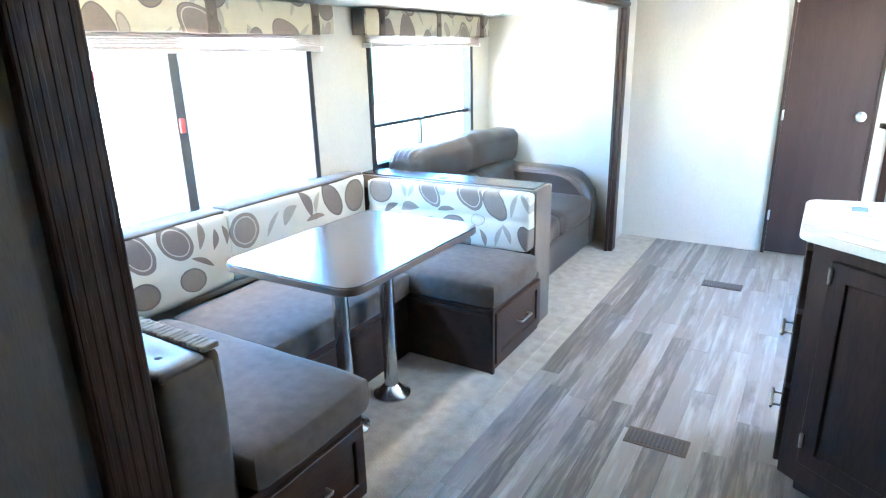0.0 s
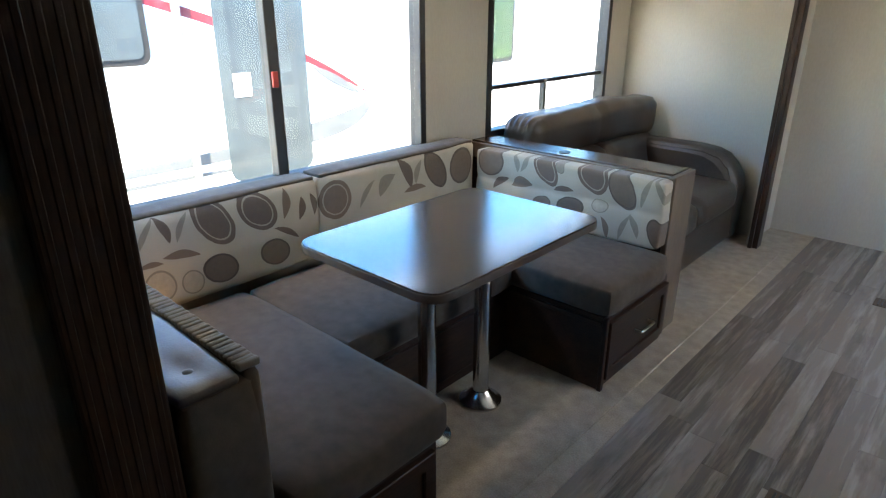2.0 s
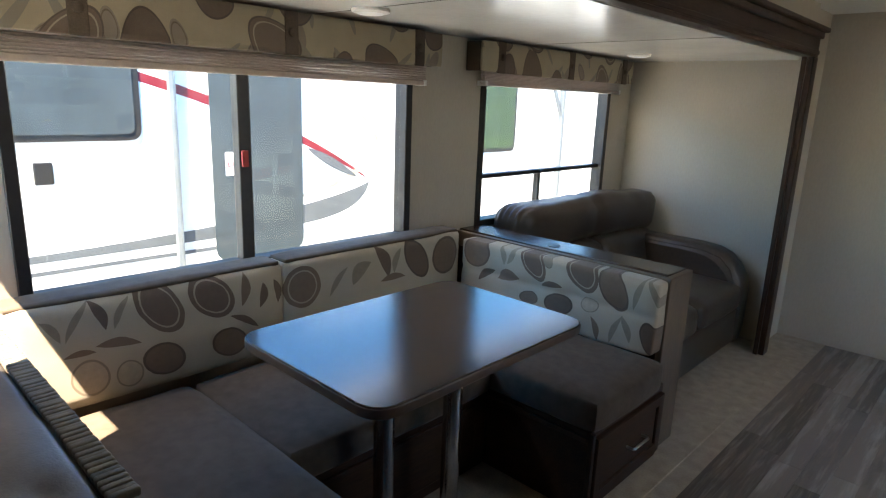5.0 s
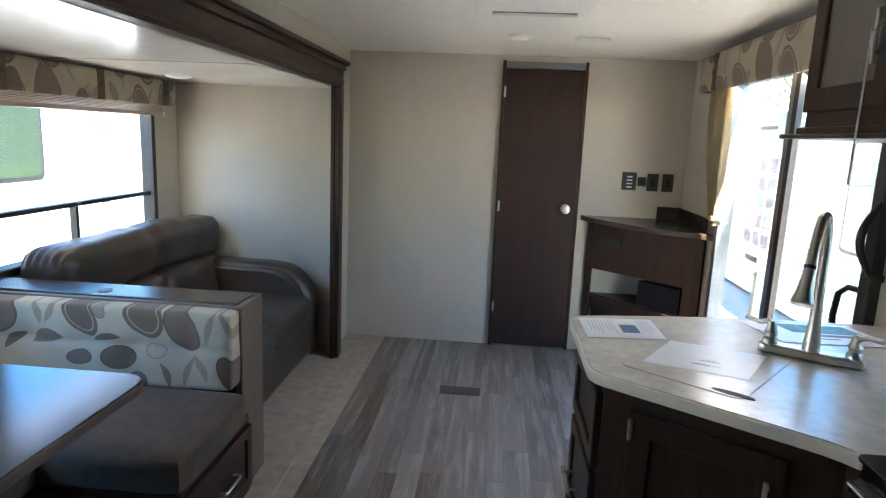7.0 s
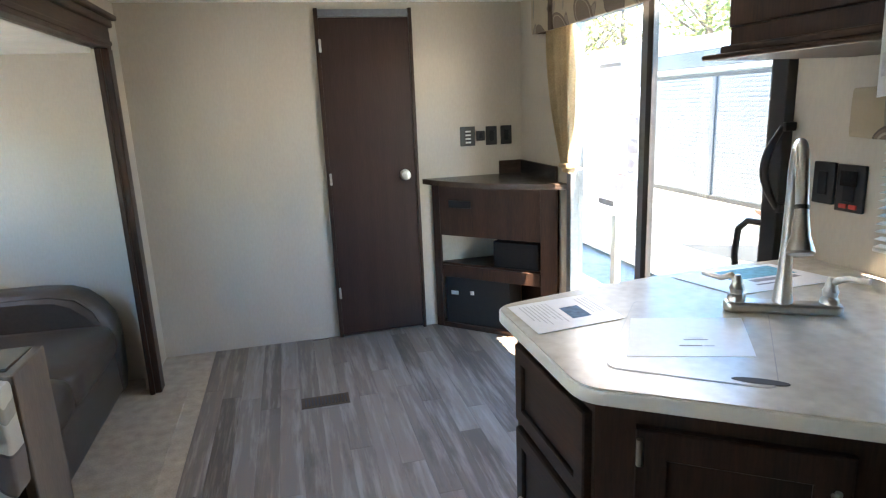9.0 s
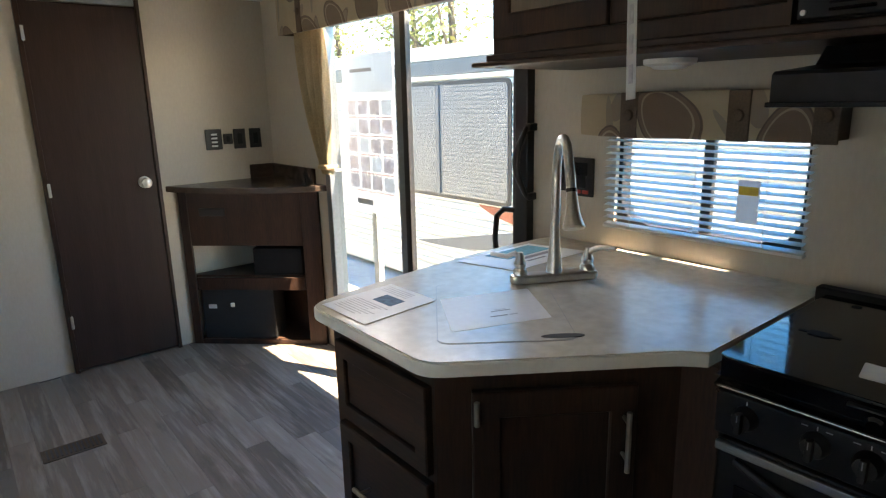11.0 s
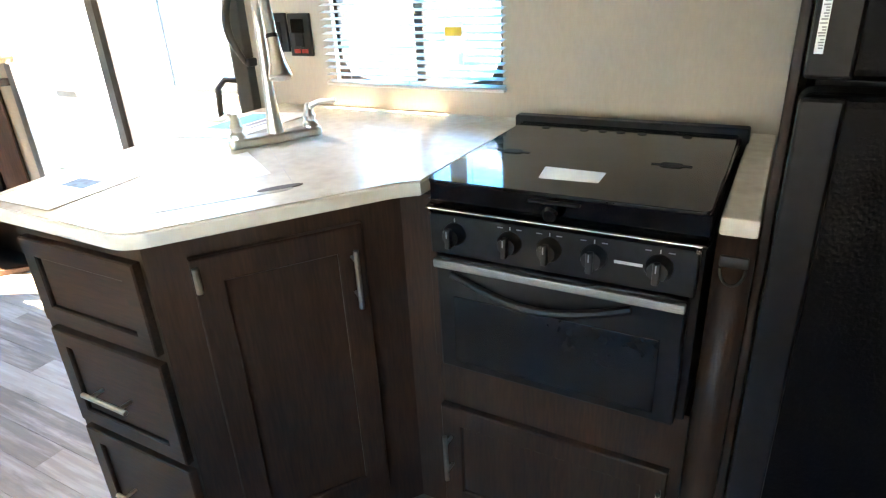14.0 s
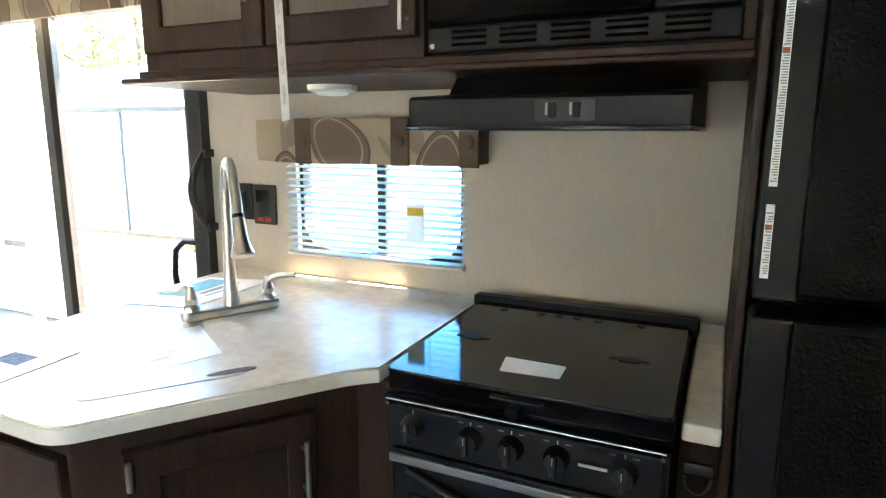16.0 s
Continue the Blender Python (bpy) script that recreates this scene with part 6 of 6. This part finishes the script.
M["maroon"] = material("maroon_paint", (0.22, 0.02, 0.03), 0.35, var=0.08)
M["greypaint"] = material("grey_paint", (0.10, 0.11, 0.12), 0.35, var=0.1)
M["goldpaint"] = material("gold_paint", (0.38, 0.33, 0.26), 0.35, var=0.1)
stripe((((1.6, 1.66), (2.6, 1.43), (3.4, 1.18), (4.05, 0.735)), ((1.6, 1.61), (2.6, 1.37), (3.4, 1.08), (4.05, 0.725))), M["maroon"], "maroon painted stripe")
stripe((((1.0, 0.42), (2.2, 0.42), (2.8, 0.46), (3.5, 0.55), (3.9, 0.62), (4.08, 0.70)), ((1.0, 0.38), (2.2, 0.37), (2.8, 0.40), (3.5, 0.36), (4.0, 0.38), (4.08, 0.70))), M["greypaint"], "grey painted sweep", 0.0010)
stripe((((3.3, 0.62), (4.0, 0.75), (4.5, 1.0), (4.0, 1.33), (3.55, 1.42)), ((3.3, 0.60), (4.05, 0.70), (4.62, 1.0), (4.0, 1.36), (3.55, 1.44))), M["goldpaint"], "gold painted sweep", 0.0014)
stripe((((3.46, 1.0), (3.7, 0.95), (3.88, 0.80), (3.95, 0.74)), ((3.46, 0.99), (3.6, 0.86), (3.8, 0.78), (3.95, 0.74))), M["greypaint"], "grey painted sweep", 0.0018)
for y in (4.9, 5.8):
    wt = part("tyre", T([(LX - 0.30, y, -0.42), (LX - 0.10, y, -0.42)], 0.33, 24), M["tyre"], rv)
    part("rim", T([(LX - 0.10, y, -0.42), (LX - 0.085, y, -0.42)], 0.19, 20), M["white"], wt)

part("latch_box", B(LX, 1.60, 0.84, LX + 0.02, 1.70, 0.97, 0.008), M["bronze"], rv, "dark latch plate")
part("seam_line", B(LX, -3.8, 0.30, LX + 0.003, 2.70, 0.325), M["greypaint"], rv)
jp = thing("jack_post", (LX + 0.4, 6.4, -0.75), "grey steel post with a forked arm", "post")
part("post", T([(LX + 0.4, 6.38, -0.75), (LX + 0.4, 6.38, 1.9)], 0.035, 8), M["alu"], jp)
part("arm", T([(LX + 0.4, 6.38, 1.25), (LX + 0.4, 6.22, 1.55), (LX + 0.4, 6.18, 1.7)], 0.022, 8), M["alu"], jp)

# a second trailer further along, seen through the sofa window
rv2 = thing("travel_trailer", (-8.5, 13.0, -0.75), "white parked trailer with a dark tinted window", "trailer", "parked trailers")
part("body", rv_box(9.0, 17.0, -0.2, 2.4, -10.5, -8.0), M["gelcoat"], rv2)
rv_window(rv2, -8.0, 9.6, 11.2, 1.0, 1.9, 1)
part("hitch_post", B(-7.2, 10.9, -0.75, -7.05, 11.05, 1.9, 0.01), M["alu"], rv2)

# grey trailer with ribbed siding on the patio side
RX = 4.0
r3 = thing("ribbed_trailer", (RX + 1.2, 8.0, -0.75), "cream ribbed-siding trailer with a wide framed window", "trailer", "parked trailers")
# unseen near end is drawn out to -1.5 to block low sky light
part("body", rv_box(-1.5, 14.0, -0.70, 1.92, RX + 0.01, RX + 2.4, 0.12), M["siding"], r3)
bm = bmesh.new()
for k in range(32):
    z = -0.51 + k * 0.07
    if z > 1.66:
        break
    box(bm, RX - 0.014, -1.46, z, RX + 0.012, 13.94, z + 0.050, 0.010, 1)
rib = part("siding", bm, M["siding"], r3, "level ribbed siding")
rib["kind"] = "stuff"
rw = rv_window(r3, RX - 0.014, 5.48, 7.9, 0.35, 1.58, -1, "greyglass")
part("bar", B(RX - 0.048, 6.54, 0.40, RX - 0.030, 6.60, 1.54, 0.004), M["greypaint"], rw)


def side_sweep(pts, mat, label, off):
    """A painted sweep on the ribbed side: two edges as curves (y, z)."""
    bm = bmesh.new()
    rows = []
    for k in range(21):
        t = k / 20
        rows.append([])
        for c in pts:
            q = [Vector(p) for p in c]
            while len(q) > 1:
                q = [a.lerp(b, t) for a, b in zip(q, q[1:])]
            rows[-1].append(bm.verts.new((RX - 0.0145 - off, q[0].x, q[0].y)))
    for (a, b), (c, d) in zip(rows, rows[1:]):
        bm.faces.new((a, b, d, c))
    thicken(bm, (-0.0004, 0, 0))
    return part("stripe", bm, mat, r3, label)


M["rust"] = material("rust_red_paint", (0.30, 0.075, 0.035), 0.4, var=0.1)
side_sweep((((7.0, -0.20), (6.4, -0.10), (5.9, 0.02), (5.0, 0.20)), ((7.0, -0.21), (6.4, -0.22), (5.8, -0.16), (5.0, 0.02))), M["greypaint"], "dark grey painted sweep", 0.001)
side_sweep((((5.95, 0.34), (5.7, 0.33), (5.3, 0.33), (5.0, 0.34)), ((5.95, 0.33), (5.75, 0.22), (5.4, 0.17), (5.0, 0.14))), M["rust"], "rust red painted sweep", 0.002)
part("fascia", B(RX - 0.045, -1.46, 1.645, RX + 0.009, 13.98, 1.800, 0.008), M["greypaint"], r3, "blue-grey fascia band")
part("roof_edge", B(RX - 0.06, -1.46, 1.802, RX + 0.009, 14.0, 1.94, 0.012), M["gelcoat"], r3, "white roof edge trim")
part("light_strip", B(RX - 0.030, -1.46, 1.605, RX - 0.015, 13.96, 1.640, 0.004), M["gelcoat"], r3, "white strip under the fascia")

# outer skin of this trailer on the patio side, mirrored in the window across the way
def outer_skin():
    """Level ribs of siding with the patio door and the kitchen window left open."""
    bm = bmesh.new()
    for k in range(37):
        z = -0.50 + k * 0.07
        cuts = [(YN, 12.0)]
        for a, b, c, d in (PD, KW):
            if c - 0.07 < z < d:
                cuts = [q for lo, hi in cuts for q in ((lo, min(hi, a - 0.03)), (max(lo, b + 0.03), hi)) if q[1] - q[0] > 0.02]
        for lo, hi in cuts:
            box(bm, XR + 0.066, lo, z, XR + 0.082, hi, z + 0.052, 0.006, 1)
    return bm


solo("outer_siding", outer_skin(), M["siding"], "cream level ribbed siding on this trailer's outer side", "siding", kind="structure")
solo("outer_shell", B(XL, YF + 0.062, -0.50, XR + 0.064, 12.0, 2.08, 0.03), M["siding"], "cream outer shell of this trailer's far end", "shell", kind="structure")

# sale board on a stand outside the patio door
PX = XR + 0.16
ps = thing("sale_board", (PX, 4.0, -0.75), "white sale board of small pictures on a post", "sign board")
part("board", B(PX, 3.868, 0.80, PX + 0.003, 4.352, 1.625), M["thin_paper"], ps)
part("post", B(PX - 0.002, 4.07, -0.75, PX + 0.03, 4.12, 0.799, 0.003), M["white"], ps)
for r_ in range(5):
    for c_ in range(4):
        part("picture", B(PX - 0.0012, 3.890 + c_ * 0.112, 0.925 + r_ * 0.098, PX - 0.0002, 3.982 + c_ * 0.112, 1.000 + r_ * 0.098), M["thin_ink" if (r_ * 5 + c_ * 3) % 4 else "thin_blue"], ps)
part("heading", B(PX - 0.0012, 3.874, 1.43, PX - 0.0002, 4.346, 1.62), M["thin_blue"], ps, "pale blue heading band")
for r_ in range(5):
    part("caption", B(PX - 0.0012, 3.890, 0.910 + r_ * 0.098, PX - 0.0002, 4.325, 0.916 + r_ * 0.098), M["thin_pink"], ps, "thin pink caption line")
part("print", B(PX - 0.0012, 4.10, 0.838, PX - 0.0002, 4.26, 0.868), M["ink_grey"], ps, "grey printed bar")
part("print", B(PX - 0.0022, 4.06, 1.535, PX - 0.0013, 4.27, 1.552), M["ink_grey"], ps, "grey printed bar")


# trees beyond the lot
def tree(x, y, h, seed):
    rng = random.Random(seed)
    t = thing("tree", (x, y, -0.75), "tall leafy green and yellowing tree", "tree", "trees")
    bm = T([(x, y, -0.75), (x + 0.1, y, h * 0.35), (x, y + 0.1, h * 0.75)], [0.22, 0.16, 0.05], 8)
    for k in range(7):
        a, z = rng.uniform(0, 6.28), h * rng.uniform(0.3, 0.65)
        L = h * rng.uniform(0.18, 0.3)
        tube(bm, [(x, y, z), (x + L * 0.6 * math.cos(a), y + L * 0.6 * math.sin(a), z + L * 0.45), (x + L * math.cos(a), y + L * math.sin(a), z + L * 0.9)], [0.07, 0.045, 0.02], 6)
    part("trunk", bm, M["bark"], t)
    vs, fs = [], []
    for c in range(46):
        a, q = rng.uniform(0, 6.28), rng.random() ** 0.5
        cz = h * rng.uniform(0.35, 1.0)
        wid = h * 0.32 * math.sin(math.pi * min(1, max(0.08, (cz / h - 0.28) / 0.75)))
        cx, cy = x + q * wid * math.cos(a), y + q * wid * math.sin(a)
        for k in range(48):
            p = Vector((cx, cy, cz)) + Vector((rng.gauss(0, 1), rng.gauss(0, 1), rng.gauss(0, 0.8))) * 0.45
            u = Vector((rng.gauss(0, 1), rng.gauss(0, 1), rng.gauss(0, 1))).normalized() * rng.uniform(0.08, 0.16)
            w = u.orthogonal().normalized() * u.length * 0.5
            b = len(vs)
            vs += [p - u, p + w, p + u, p - w]
            fs.append((b, b + 1, b + 2, b + 3))
    me = bpy.data.meshes.new("crown")
    me.from_pydata([tuple(v) for v in vs], [], fs)
    me.materials.append(M["leaf"])
    ob = new("crown", me)
    ob.parent = t
    ob.matrix_parent_inverse = t.matrix_basis.inverted()


for k, (x, y, h) in enumerate(((13, 17, 7.5), (16, 23, 9), (12, 26, 8), (19, 14, 8.5), (17, 31, 9.5), (22, 20, 9), (-20, 34, 8), (-16, 42, 9), (-26, 28, 9))):
    tree(x, y, h, 40 + k)


# ---- floor planks, last ----
rng = random.Random(5)
PW, PL = 0.095, 0.92
shared = {}
col = 0
x = FSEAM + 0.001
while x < XR - 0.01:
    w = min(PW, XR - 0.001 - x)
    y = YN - rng.uniform(0, PL)
    while y < YF:
        a, b = max(y, YN + 0.001), min(y + PL, YF - 0.001)
        if b - a > 0.03:
            key = (round(w, 3), round(b - a, 3))
            if key not in shared:
                shared[key] = finish(B(0.0003, 0.0003, -0.004, w - 0.0003, b - a - 0.0003, 0.0, 0.0005, 1), "plank", M["plank"], False)
            pk = new("plank", shared[key])
            pk.location = (x, a, 0)
            pk.parent = floor
        y += PL
    x += PW
    col += 1
